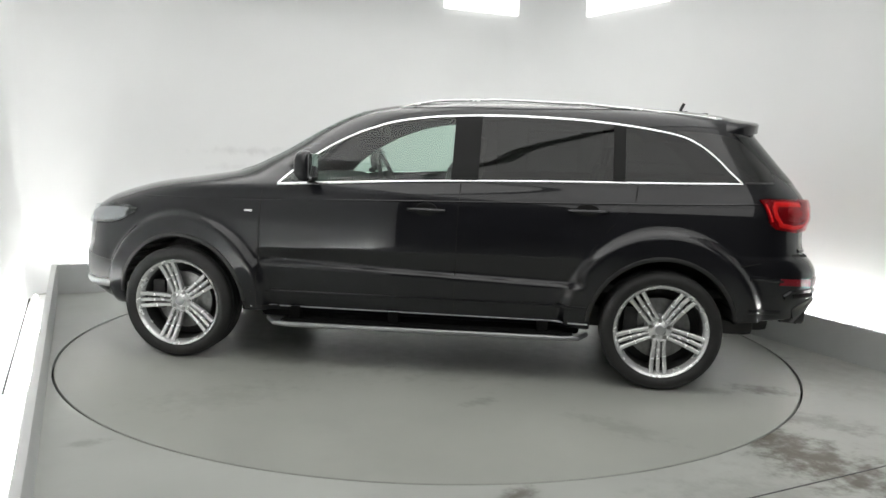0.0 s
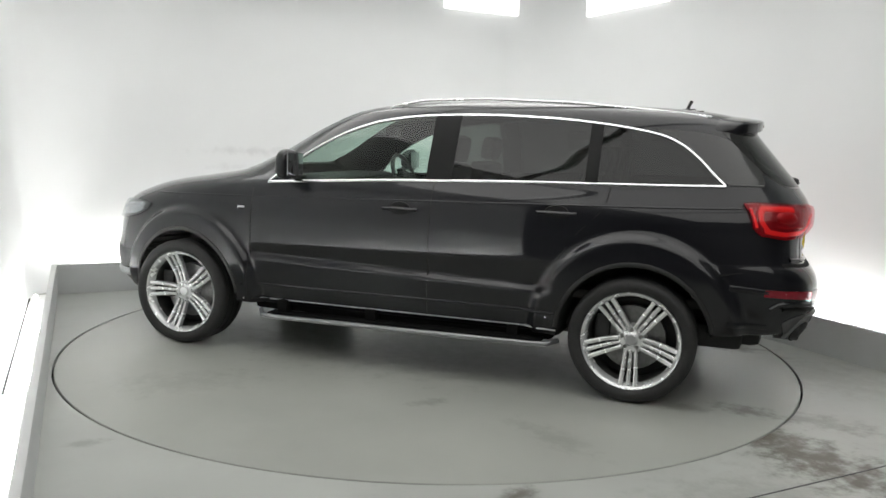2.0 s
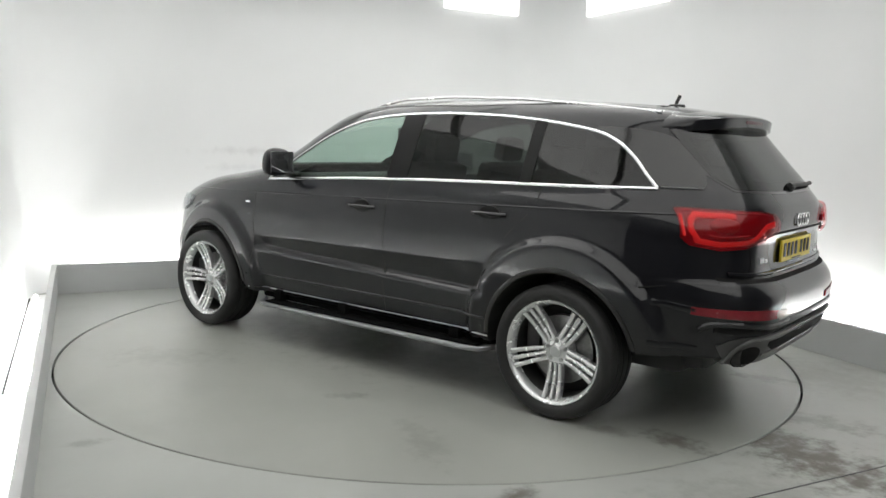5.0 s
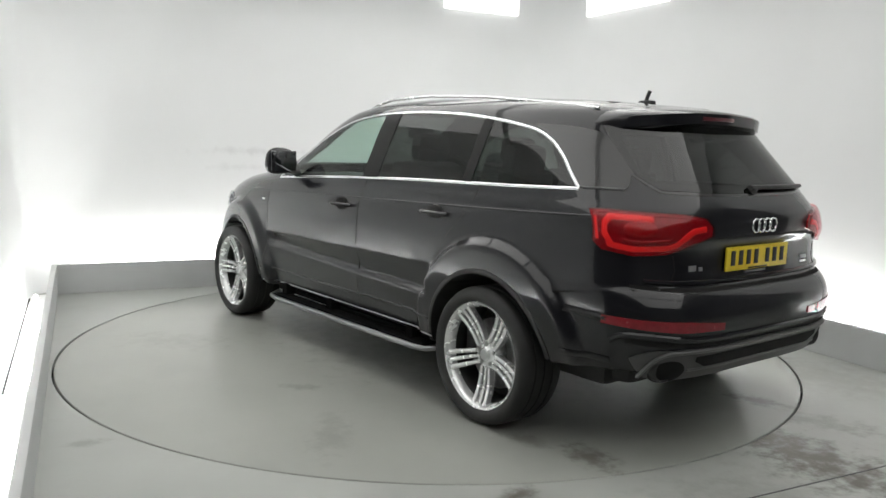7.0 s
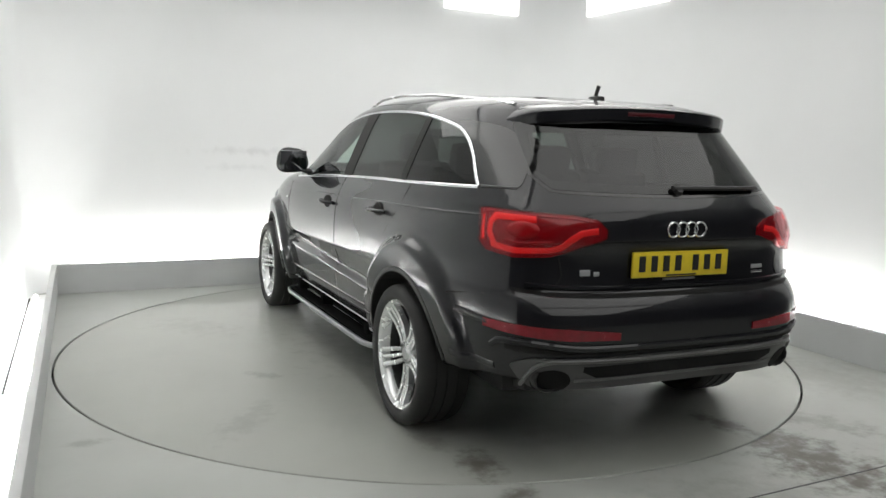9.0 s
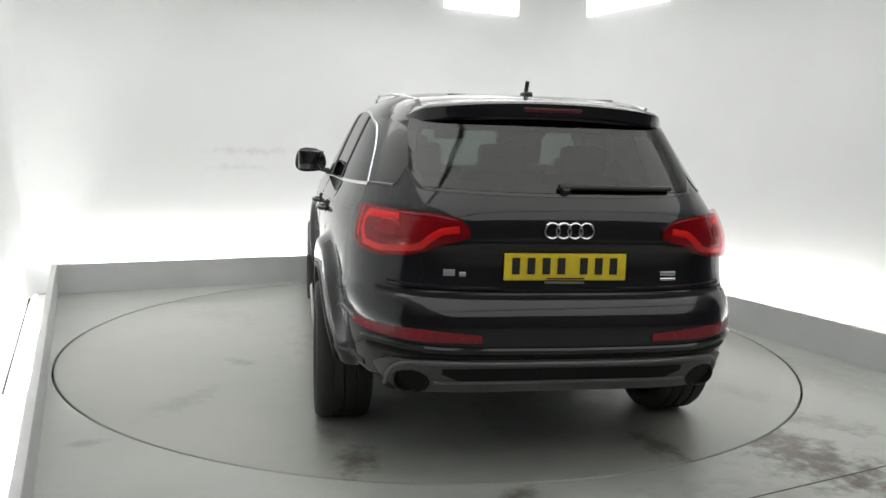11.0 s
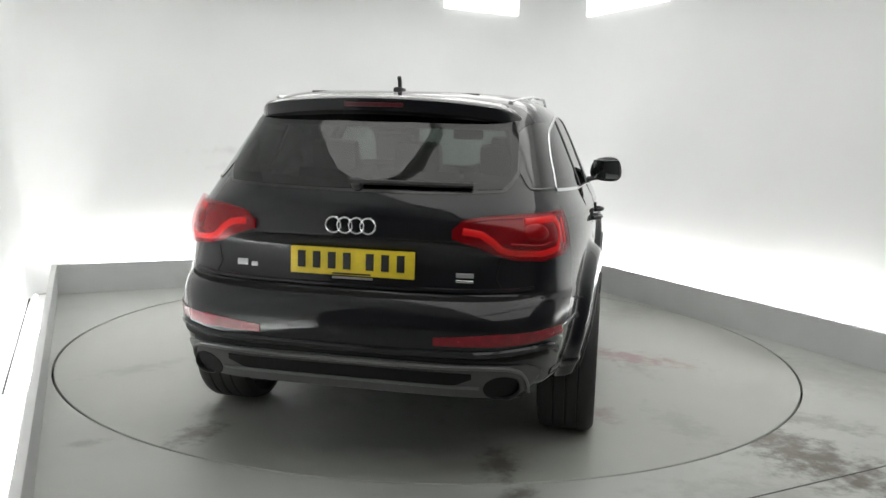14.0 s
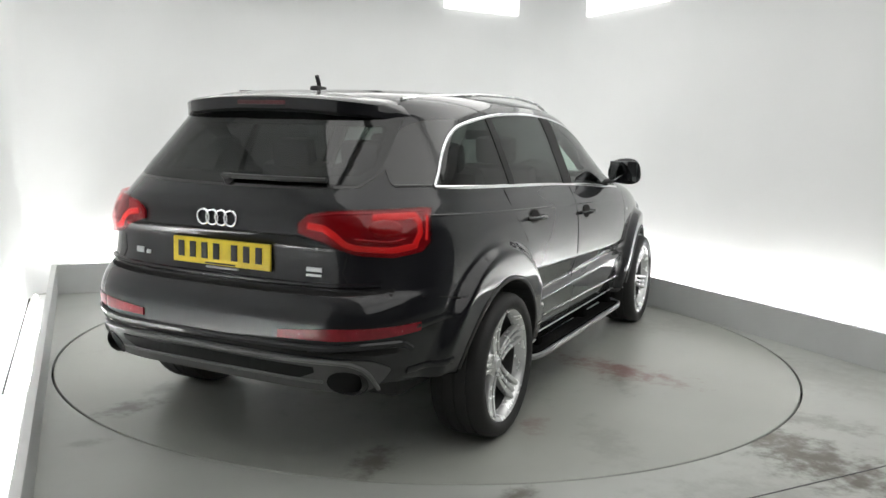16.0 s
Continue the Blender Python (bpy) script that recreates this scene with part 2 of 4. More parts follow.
def build_booth():
    setting("floor", ring_floor(), FLOOR, "painted grey concrete floor with scuffs", "floor")
    bm = bmesh.new()
    lathe(bm, [(R_TABLE - 0.1, -0.04), (R_TABLE + 0.2, -0.04)], 128, "z")
    setting("floor_pit", bm, GAP, "dark gap round the turntable", "floor")
    # cyclorama wall with rounded vertical corners
    pts = []
    r = 0.55
    lu = left_u(BACK, TROUGH)
    pts.append((left_u(OPEN, TROUGH), OPEN))
    for i in range(13):
        a = math.pi - i / 12 * math.pi / 2
        pts.append((lu + r + r * math.cos(a), BACK + TROUGH - r + r * math.sin(a)))
    for i in range(13):
        a = math.pi / 2 - i / 12 * math.pi / 2
        pts.append((RIGHT + TROUGH - r + r * math.cos(a), BACK + TROUGH - r + r * math.sin(a)))
    pts.append((RIGHT + TROUGH, OPEN))
    bm = bmesh.new()
    lo = [bm.verts.new((x, y, 0.002)) for x, y in pts]
    hi = [bm.verts.new((x, y, CEIL)) for x, y in pts]
    for i in range(len(pts) - 1):
        bm.faces.new((lo[i], lo[i + 1], hi[i + 1], hi[i]))
    bmesh.ops.recalc_face_normals(bm, faces=bm.faces)
    bmesh.ops.solidify(bm, geom=bm.faces[:], thickness=WALL_SIDE * 0.08)
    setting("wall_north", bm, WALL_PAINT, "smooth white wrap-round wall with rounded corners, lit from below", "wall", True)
    bm = bmesh.new()
    box(bm, 0, FRONT - 0.05, CEIL / 2, 8.2, 0.1, CEIL)
    for sx in (-1, 1):
        box(bm, sx * 4.05, (OPEN + FRONT) / 2 + 0.06, CEIL / 2, 0.1, OPEN - FRONT - 0.14, CEIL)
        box(bm, sx * 3.47, OPEN - 0.03, CEIL / 2, 1.22, 0.06, CEIL)
    setting("wall_south", bm, DARK_WALL, "grey painted walls of the room outside", "wall")
    bm = bmesh.new()
    box(bm, 0, (3.0 + OPEN) / 2, CEIL + 0.05, 6.6, 3.0 - OPEN, 0.1)
    setting("ceiling", bm, WHITE_WALL, "white painted ceiling", "ceiling")
    bm = bmesh.new()
    box(bm, 0, (OPEN + FRONT) / 2 - 0.03, CEIL + 0.05, 8.2, OPEN - FRONT - 0.02, 0.1)
    setting("ceiling_south", bm, ROOM_CEILING, "white ceiling of the room outside", "ceiling")
    bm = bmesh.new()
    box(bm, 0, OPEN - 0.02, 0.001, 5.0, 0.007, 0.002)
    setting("floor_joint", bm, SATIN_DARK, "thin dark joint across the floor", "floor")
    bm = bmesh.new()
    box(bm, 0.05, BACK + 0.145, 0.001, 4.6, 0.20, 0.002)
    setting("trough_floor_back", bm, WHITE_WALL, "white floor of the light trough", "trough")
    bm = bmesh.new()
    box(bm, RIGHT + 0.145, (BACK + OPEN) / 2, 0.001, 0.20, BACK - OPEN, 0.002)
    setting("trough_floor_right", bm, WHITE_WALL, "white floor of the light trough", "trough")
    bm = bmesh.new()
    vs = [bm.verts.new((left_u(v, q), v, 0.002)) for q, v in ((0.042, OPEN), (0.042, BACK), (0.235, BACK), (0.235, OPEN))]
    bm.faces.new(vs)
    bmesh.ops.recalc_face_normals(bm, faces=bm.faces)
    setting("trough_floor_left", bm, WHITE_WALL, "white floor of the light trough", "trough")
    bm = bmesh.new()
    vs = [bm.verts.new((left_u(v, q), v, 0.0045)) for q, v in ((0.198, -0.3), (0.198, 2.35), (0.212, 2.35), (0.212, -0.3))]
    bm.faces.new(vs)
    setting("trough_joint", bm, GAP, "thin dark joint along the trough", "trough")
    # plinth boards in front of the light trough
    bm = bmesh.new()
    box(bm, (LEFT_A[0] + RIGHT) / 2, BACK + 0.02, PLINTH_H / 2, RIGHT - LEFT_A[0] + 0.08, 0.04, PLINTH_H, 0.004)
    setting("plinth_back", bm, PLINTH, "low grey plinth board hiding a light trough", "plinth")
    bm = bmesh.new()
    box(bm, RIGHT + 0.02, (BACK + OPEN) / 2 + 0.01, PLINTH_H / 2, 0.04, BACK - OPEN - 0.02, PLINTH_H, 0.004)
    setting("plinth_right", bm, PLINTH, "low grey plinth board hiding a light trough", "plinth")
    bm = bmesh.new()
    a, b = Vector((LEFT_A[0], LEFT_A[1], 0)), Vector((LEFT_B[0], LEFT_B[1], 0))
    d = b - a
    m = Matrix.Rotation(math.atan2(d.y, d.x), 4, "Z")
    c = (a + b) / 2
    box(bm, c.x - 0.02, c.y, PLINTH_H / 2, d.length, 0.04, PLINTH_H, 0.004, m)
    setting("plinth_left", bm, PLINTH, "low grey plinth board hiding a light trough", "plinth")


def tube_light(high):
    root = new("tube_light")
    bm = bmesh.new()
    box(bm, 0, 0, high / 2, 1.19, 0.06, high, 0.006)
    part("batten", bm, WHITE_WALL, root)
    bm = bmesh.new()
    lathe(bm, [(0.001, -0.59), (0.016, -0.59), (0.016, 0.59), (0.001, 0.59)], 12, "x", (0, 0, high + 0.022))
    part("tube", bm, TUBE, root, "glowing white tube")
    return tagged(root, "glowing white tube lamp in the trough behind the plinth", "lamp", "trough lamps")


def build_lights():
    spots, spots_left = [], []
    u = -1.5
    while u < 1.9:
        spots.append((u, BACK + 0.13, 0))
        u += 1.2
    v = 1.5
    while v > -2.3:
        spots.append((RIGHT + 0.13, v, 90))
        spots_left.append((left_u(v, 0.12), v, 90))
        v -= 1.2
    raised, low = tube_light(0.15), tube_light(0.04)
    for lamp, group in ((raised, spots), (low, spots_left)):
        for k, (x, y, r) in enumerate(group):
            m = BOOTH @ pose(x, y, 0.004, 0, 0, r)
            if k == 0:
                lamp.matrix_world = m
            else:
                copy_thing(lamp, m)


def ceiling_light(sx, sy, m, glow):
    root = new("ceiling_light")
    bm = bmesh.new()
    for x, y, a, b in ((0, sy / 2, sx + 0.06, 0.03), (0, -sy / 2, sx + 0.06, 0.03), (sx / 2, 0, 0.03, sy - 0.03), (-sx / 2, 0, 0.03, sy - 0.03)):
        box(bm, x, y, 0.045, a, b, 0.09)
    part("frame", bm, WHITE_WALL, root)
    bm = bmesh.new()
    box(bm, 0, 0, 0.03, sx - 0.034, sy - 0.034, 0.02, 0.004)
    part("diffuser", bm, glow, root, "glowing white diffuser")
    root.matrix_world = m
    return tagged(root, "glowing white ceiling light panel with slim frame", "lamp", "ceiling panels")


build_booth()
build_lights()
for v in (1.0, -1.0, -3.0, -5.0):
    ceiling_light(3.94, 1.94, BOOTH @ pose(0, v, CEIL - 0.10), DIFFUSER if v > OPEN else DIFFUSER_DIM)


def wall_light(w, m):
    root = new("wall_light")
    bm = bmesh.new()
    box(bm, 0, 0.03, 0.09, w, 0.05, 0.18, 0.024, None, 4)
    part("diffuser", bm, DIFFUSER_DIM, root, "glowing white diffuser")
    bm = bmesh.new()
    box(bm, 0, 0.062, 0.09, w - 0.03, 0.012, 0.15, 0.003)
    part("back_plate", bm, WHITE_WALL, root)
    root.matrix_world = m
    return tagged(root, "glowing white light box high on the white wall", "lamp", "wall lights")


wall_light(0.90, BOOTH @ pose(1.83, BACK + TROUGH - 0.07, 2.745))
wall_light(1.20, BOOTH @ pose(RIGHT + TROUGH - 0.07, 1.32, 2.675, 0, 0, -90))

# turntable disc, flush with the floor
bm = bmesh.new()
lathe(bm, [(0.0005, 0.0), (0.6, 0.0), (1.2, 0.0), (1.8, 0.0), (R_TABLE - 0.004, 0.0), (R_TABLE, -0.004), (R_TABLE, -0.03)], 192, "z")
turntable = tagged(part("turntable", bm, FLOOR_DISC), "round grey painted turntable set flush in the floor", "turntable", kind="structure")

# ---- car body shell ----
ZS = [0.26, 0.34, 0.40, 0.50, 0.60, 0.66, 0.70, 0.74, 0.775, 0.79, 0.88, 0.95, 1.00, 1.065, 1.12, 1.155, 1.20, 1.225, 1.30, 1.447, 1.53, 1.575, 1.61, 1.632, 1.643, 1.648]
XR = [-2.19, -2.325, -2.372, -2.41, -2.428, -2.430, -2.422, -2.400, -2.368, -2.345, -2.332, -2.338, -2.362, -2.365, -2.349, -2.327, -2.292, -2.2715, -2.207, -2.082, -2.013, -1.95, -1.78, -1.45, -1.10, -0.75]
XF = [2.17, 2.30, 2.34, 2.352, 2.352, 2.343, 2.345, 2.346, 2.341, 2.335, 2.29, 2.19, 2.06, 1.82, 1.48, 1.28, 1.14, 1.09, 0.945, 0.70, 0.53, 0.41, 0.25, 0.06, -0.15, -0.42]
ZW = [0.26, 0.34, 0.42, 0.50, 0.58, 0.66, 0.72, 0.78, 0.86, 0.94, 1.01, 1.06, 1.09, 1.12, 1.15, 1.18, 1.22, 1.30, 1.45, 1.53, 1.575, 1.61, 1.632, 1.643, 1.648]
WW = [0.86, 0.892, 0.912, 0.925, 0.934, 0.939, 0.9412, 0.9426, 0.943, 0.938, 0.928, 0.915, 0.902, 0.886, 0.869, 0.857, 0.842, 0.8075, 0.7405, 0.698, 0.658, 0.602, 0.525, 0.43, 0.30]
NRZ = ([0.26, 0.75, 0.90, 1.0, 1.12, 1.25, 1.45, 1.55, 1.64], [5.4, 6.0, 5.7, 5.2, 4.55, 4.2, 4.05, 4.0, 3.0])
NFZ = ([0.26, 0.50, 0.66, 0.80, 0.95, 1.1, 1.16, 1.3, 1.55, 1.64], [4.3, 4.4, 4.1, 3.8, 4.0, 4.6, 4.8, 4.7, 4.6, 3.2])


def eased(xs, ys):
    """A monotone cubic through the points, as a fine table."""
    xs, ys = np.array(xs, float), np.array(ys, float)
    h, d = np.diff(xs), np.diff(ys) / np.diff(xs)
    m = np.zeros(len(xs))
    for k in range(1, len(xs) - 1):
        if d[k - 1] * d[k] > 0:
            w1, w2 = 2 * h[k] + h[k - 1], h[k] + 2 * h[k - 1]
            m[k] = (w1 + w2) / (w1 / d[k - 1] + w2 / d[k])
    m[0], m[-1] = d[0], d[-1]
    fine = np.linspace(xs[0], xs[-1], 2500)
    k = np.clip(np.searchsorted(xs, fine, side="right") - 1, 0, len(h) - 1)
    t = (fine - xs[k]) / h[k]
    out = (1 + 2 * t) * (1 - t) ** 2 * ys[k] + t * (1 - t) ** 2 * h[k] * m[k] + t * t * (3 - 2 * t) * ys[k + 1] + t * t * (t - 1) * h[k] * m[k + 1]
    return fine, out


TAIL_LINE, NOSE_LINE, HALF_WIDTH, TAIL_BOW, NOSE_BOW = eased(ZS, XR), eased(ZS, XF), eased(ZW, WW), eased(*NRZ), eased(*NFZ)
HUB_F, HUB_R, HUB_Z, ARCH_R = 1.455, -1.477, 0.345, 0.412


def level(z):
    return interp(z, *TAIL_LINE), interp(z, *NOSE_LINE), interp(z, *HALF_WIDTH), interp(z, *TAIL_BOW), interp(z, *NOSE_BOW)


def flare(x, z):
    """Extra width of the wheel arch lips."""
    best = 0.0
    for hx, big in ((HUB_F, 0.58), (HUB_R, 0.60)):
        d = math.hypot(x - hx, z - HUB_Z)
        if d < big:
            k = min((big - d) / (big - ARCH_R), 1.0)
            k = min(k / 0.34, 1.0)
            best = max(best, 0.050 * k * k * (3 - 2 * k))
    return best


def door_relief(x, z):
    """The recessed blade along the lower doors."""
    k = min(max((0.97 - x) / 0.10, 0), 1) * min(max((x + 1.03) / 0.03, 0), 1)
    if k <= 0:
        return 0.0
    top, low, ledge, deep = 0.722 - 0.015 * x, 0.588 + 0.027 * x, 0.032, 0.036
    if z >= top:
        d = 0.0
    elif z >= low + ledge:
        d = -deep * ((top - z) / (top - low - ledge)) ** 0.8
    elif z >= low:
        d = -deep * (z - low) / ledge
    else:
        d = -0.012 * min((low - z) / 0.25, 1)
    return d * k


def side_y(x, z):
    """Half width of the body at x, z."""
    xr, xf, w, nr, nf = level(z)
    mid = (xr + xf) / 2
    half = (xf - xr) / 2
    s = min(abs(x - mid) / half, 1.0)
    n = nf if x > mid else nr
    return w * (max(1 - s ** n, 0)) ** (1 / n) + flare(x, z) + door_relief(x, z)


def rear_x(y, z):
    xr, xf, w, nr, nf = level(z)
    mid, half = (xr + xf) / 2, (xf - xr) / 2
    return mid - half * (max(1 - min(abs(y) / w, 1) ** nr, 0)) ** (1 / nr)


def front_x(y, z):
    xr, xf, w, nr, nf = level(z)
    mid, half = (xr + xf) / 2, (xf - xr) / 2
    return mid + half * (max(1 - min(abs(y) / w, 1) ** nf, 0)) ** (1 / nf)


def outline(z, count):
    """Half outline from the nose to the tail, evenly spaced, with y >= 0."""
    xr, xf, w, nr, nf = level(z)
    mid, half = (xr + xf) / 2, (xf - xr) / 2
    a = np.linspace(0, math.pi, 4000)
    c, s = np.cos(a), np.sin(a)
    n = np.where(c > 0, nf, nr)
    x = mid + half * np.sign(c) * np.abs(c) ** (2 / n)
    y = w * np.abs(s) ** (2 / n)
    d = np.concatenate([[0], np.cumsum(np.hypot(np.diff(x), np.diff(y)))])
    k = np.linspace(0, d[-1], count)
    return np.interp(k, d, x), np.interp(k, d, y)


# window outlines on the side, as x, z
WIN_LOW = ([-1.90, -1.6, -0.8, 0.0, 0.5, 0.84], [1.195, 1.188, 1.172, 1.145, 1.118, 1.098])
WIN_TOP = ([-1.90, -1.84, -1.76, -1.66, -1.56, -1.40, -1.20, -0.90, -0.55, -0.2, 0.12, 0.33, 0.50, 0.66, 0.76, 0.82, 0.84],
           [1.20, 1.255, 1.335, 1.41, 1.455, 1.488, 1.515, 1.540, 1.550, 1.540, 1.502, 1.440, 1.362, 1.262, 1.185, 1.125, 1.10])


WIN_TOP = eased(*WIN_TOP)
WIN_LOW = eased(*WIN_LOW)


def in_side_window(x, z, grow=0.0):
    if not -1.90 < x < 0.82:
        return False
    return interp(x, *WIN_LOW) - grow < z < interp(x, *WIN_TOP) + grow


def rear_glass_edges(y):
    """Lower and upper edge of the rear window at y."""
    a = min(abs(y) / 0.70, 1)
    return 1.190 + 0.02 * a * a + 0.10 * max(a - 0.86, 0) / 0.14, 1.475 - 0.012 * a * a


def build_shell(car):
    count = 331
    zs = sorted(set([round(z, 4) for z in np.arange(0.26, 0.50, 0.02)] + [round(z, 4) for z in np.arange(0.50, 0.80, 0.0106)] + [round(z, 4) for z in np.arange(0.80, 1.60, 0.0125)] + [1.545, 1.56, 1.575, 1.59, 1.60, 1.61, 1.62, 1.628, 1.634, 1.639, 1.643, 1.646, 1.648]))
    grid = []
    bm = bmesh.new()
    for z in zs:
        x, y = outline(z, count)
        row = [(x[i], y[i]) for i in range(count)] + [(x[i], -y[i]) for i in range(count - 2, 0, -1)]
        vs = []
        for px, py in row:
            pz = z
            s = 1 if py >= 0 else -1
            if abs(py) > 0.55:
                py += s * (flare(px, pz) + door_relief(px, pz))
                for hx in (HUB_F, HUB_R):
                    dx, dz = px - hx, pz - HUB_Z
                    d = math.hypot(dx, dz)
                    if d < ARCH_R - 0.014:
                        py = s * 0.60
                    elif d < ARCH_R + 0.014:
                        px, pz = hx + dx / d * ARCH_R, HUB_Z + dz / d * ARCH_R
            pz = max(pz, interp(px, [-2.5, -1.95, -1.86, -1.80, -1.2, -1.1, 1.05, 1.1, 1.8, 1.86, 2.0, 2.3], [0.42, 0.41, 0.395, 0.30, 0.30, 0.325, 0.315, 0.28, 0.28, 0.275, 0.275, 0.29]))
            vs.append(bm.verts.new((px, py, pz)))
        grid.append(vs)
    n = len(grid[0])
    for a, b in zip(grid, grid[1:]):
        for i in range(n):
            j = (i + 1) % n
            bm.faces.new((a[i], b[i], b[j], a[j]))
    bm.faces.new(grid[-1])
    bmesh.ops.recalc_face_normals(bm, faces=bm.faces)
    bm.normal_update()

    def region(f):
        c = f.calc_center_median()
        x, y, z = c.x, abs(c.y), c.z
        if y > 0.3 and in_side_window(x, z):
            return None
        if x < -1.9 and z > 1.1:
            lo, hi = rear_glass_edges(y)
            if lo + 0.03 < z < hi - 0.02 and y < 0.62 - 0.28 * (z - 1.2):
                return None
        if x > 0.15 and 1.17 < z < 1.56 and y < side_y(x - 0.25, z) - 0.24 and f.normal.x > 0.3:
            return None
        for hx in (HUB_F, HUB_R):
            if math.hypot(x - hx, z - HUB_Z) < ARCH_R and y > 0.55:
                return "wheel_well"
        if z > 1.545 or (z > 1.16 and x < 0.9 and x > -2.0 and y > 0.3):
            return "roof"
        if x < -1.78 and z < 0.775:
            return "rear_bumper"
        if x < -2.0:
            return "tailgate" if y < 0.80 or z > 1.13 else "rear_wing"
        if x < -1.15:
            return "rear_wing"
        if x < -0.23:
            return "rear_door"
        if x < 0.93 and z < 1.14:
            return "front_door"
        if x > 1.95 and z < 0.88:
            return "front_bumper"
        if z > 0.9 and y < 0.74:
            return "bonnet"
        if z > 1.13:
            return "roof"
        return "front_wing"

    groups = {}
    for f in bm.faces:
        if f.calc_area() < 1e-7:
            continue
        r = region(f)
        if r is None:
            continue
        if r in ("front_door", "rear_door", "rear_wing", "front_wing", "wheel_well"):
            r = (r, f.calc_center_median().y > 0, f.calc_center_median().x > 0 if r == "wheel_well" else True)
        else:
            r = (r, True, True)
        groups.setdefault(r, []).append(f)
    made = {}
    pieces = []
    for key, faces in groups.items():
        left = set(faces)
        while left:
            stack = [left.pop()]
            piece = []
            while stack:
                f = stack.pop()
                piece.append(f)
                for e in f.edges:
                    for g in e.link_faces:
                        if g in left:
                            left.discard(g)
                            stack.append(g)
            if len(piece) > 12:
                pieces.append((key, piece))
    for key, faces in pieces:
        index, co, nor, fs = {}, [], [], []
        for f in faces:
            ids = []
            for v in f.verts:
                if v not in index:
                    index[v] = len(co)
                    co.append(v.co[:])
                    nor.append(v.normal[:])
                ids.append(index[v])
            fs.append(ids)
        me = bpy.data.meshes.new(key[0])
        me.from_pydata(co, [], fs)
        me.polygons.foreach_set("use_smooth", [True] * len(fs))
        me.materials.append(CABIN if key[0] == "wheel_well" else PAINT)
        if key[0] != "wheel_well":
            me.normals_split_custom_set_from_vertices(nor)
        ob = new(key[0], me)
        ob.parent = car
        made[key] = ob
    bm.free()
    return made


# ---- car ----
car = tagged(new("car"), "black estate-bodied sport utility car with silver wheels on the turntable", "car")
SHELL = build_shell(car)



def surf_side(s):
    def at(x, z):
        return Vector((x, s * side_y(x, z), z))
    return at


CACHE = {}


def surf_rear(d, z):
    """A point of the tail, d metres round the outline from its centre."""
    k = round(z, 3)
    if k not in CACHE:
        x, y = outline(k, 1200)
        x, y = x[::-1], y[::-1]
        CACHE[k] = (x, y, np.concatenate([[0], np.cumsum(np.hypot(np.diff(x), np.diff(y)))]))
    x, y, a = CACHE[k]
    px, py = float(np.interp(abs(d), a, x)), float(np.interp(abs(d), a, y))
    if py > 0.55:
        py += flare(px, z)
    return Vector((px, math.copysign(py, d), z))


def surf_nose(d, z):
    k = (round(z, 3), "nose")
    if k not in CACHE:
        x, y = outline(k[0], 1200)
        CACHE[k] = (x, y, np.concatenate([[0], np.cumsum(np.hypot(np.diff(x), np.diff(y)))]))
    x, y, a = CACHE[k]
    return Vector((float(np.interp(abs(d), a, x)), math.copysign(float(np.interp(abs(d), a, y)), d), z))


def normal_at(surf, a, z):
    e = 0.012
    u = surf(a + e, z) - surf(a - e, z)
    v = surf(a, z + e) - surf(a, z - e)
    n = u.cross(v).normalized()
    p = surf(a, z)
    if n.dot(Vector((p.x * 0.25 if abs(p.x) < 1.7 else p.x, p.y, 0.1))) < 0:
        n = -n
    return n


def patch(surf, a0, a1, low, top, nu, nv, off, thick=0.015):
    """A skin between two edge curves on a body surface, with its rim turned in."""
    bm = bmesh.new()
    grid, nor = [], []
    for i in range(nu + 1):
        a = a0 + (a1 - a0) * i / nu
        lo, hi = low(a), top(a)
        row, nr = [], []
        for j in range(nv + 1):
            z = lo + (hi - lo) * j / nv
            n = normal_at(surf, a, z)
            row.append(bm.verts.new(surf(a, z) + n * off))
            nr.append(n)
        grid.append(row)
        nor.append(nr)
    for i in range(nu):
        for j in range(nv):
            bm.faces.new((grid[i][j], grid[i + 1][j], grid[i + 1][j + 1], grid[i][j + 1]))
    if thick:
        ring = [(i, 0) for i in range(nu)] + [(nu, j) for j in range(nv)] + [(i, nv) for i in range(nu, 0, -1)] + [(0, j) for j in range(nv, 0, -1)]
        back = [bm.verts.new(grid[i][j].co - nor[i][j] * thick) for i, j in ring]
        for k in range(len(ring)):
            q = (k + 1) % len(ring)
            a, b = grid[ring[k][0]][ring[k][1]], grid[ring[q][0]][ring[q][1]]
            bm.faces.new((b, a, back[k], back[q]))
    bmesh.ops.remove_doubles(bm, verts=bm.verts, dist=1e-5)
    bmesh.ops.recalc_face_normals(bm, faces=bm.faces)
    c = sum((f.normal * f.calc_area() for f in bm.faces), Vector())
    p = surf((a0 + a1) / 2, (low((a0 + a1) / 2) + top((a0 + a1) / 2)) / 2)
    if c.dot(normal_at(surf, (a0 + a1) / 2, p.z)) < 0:
        bmesh.ops.reverse_faces(bm, faces=bm.faces)
    return bm


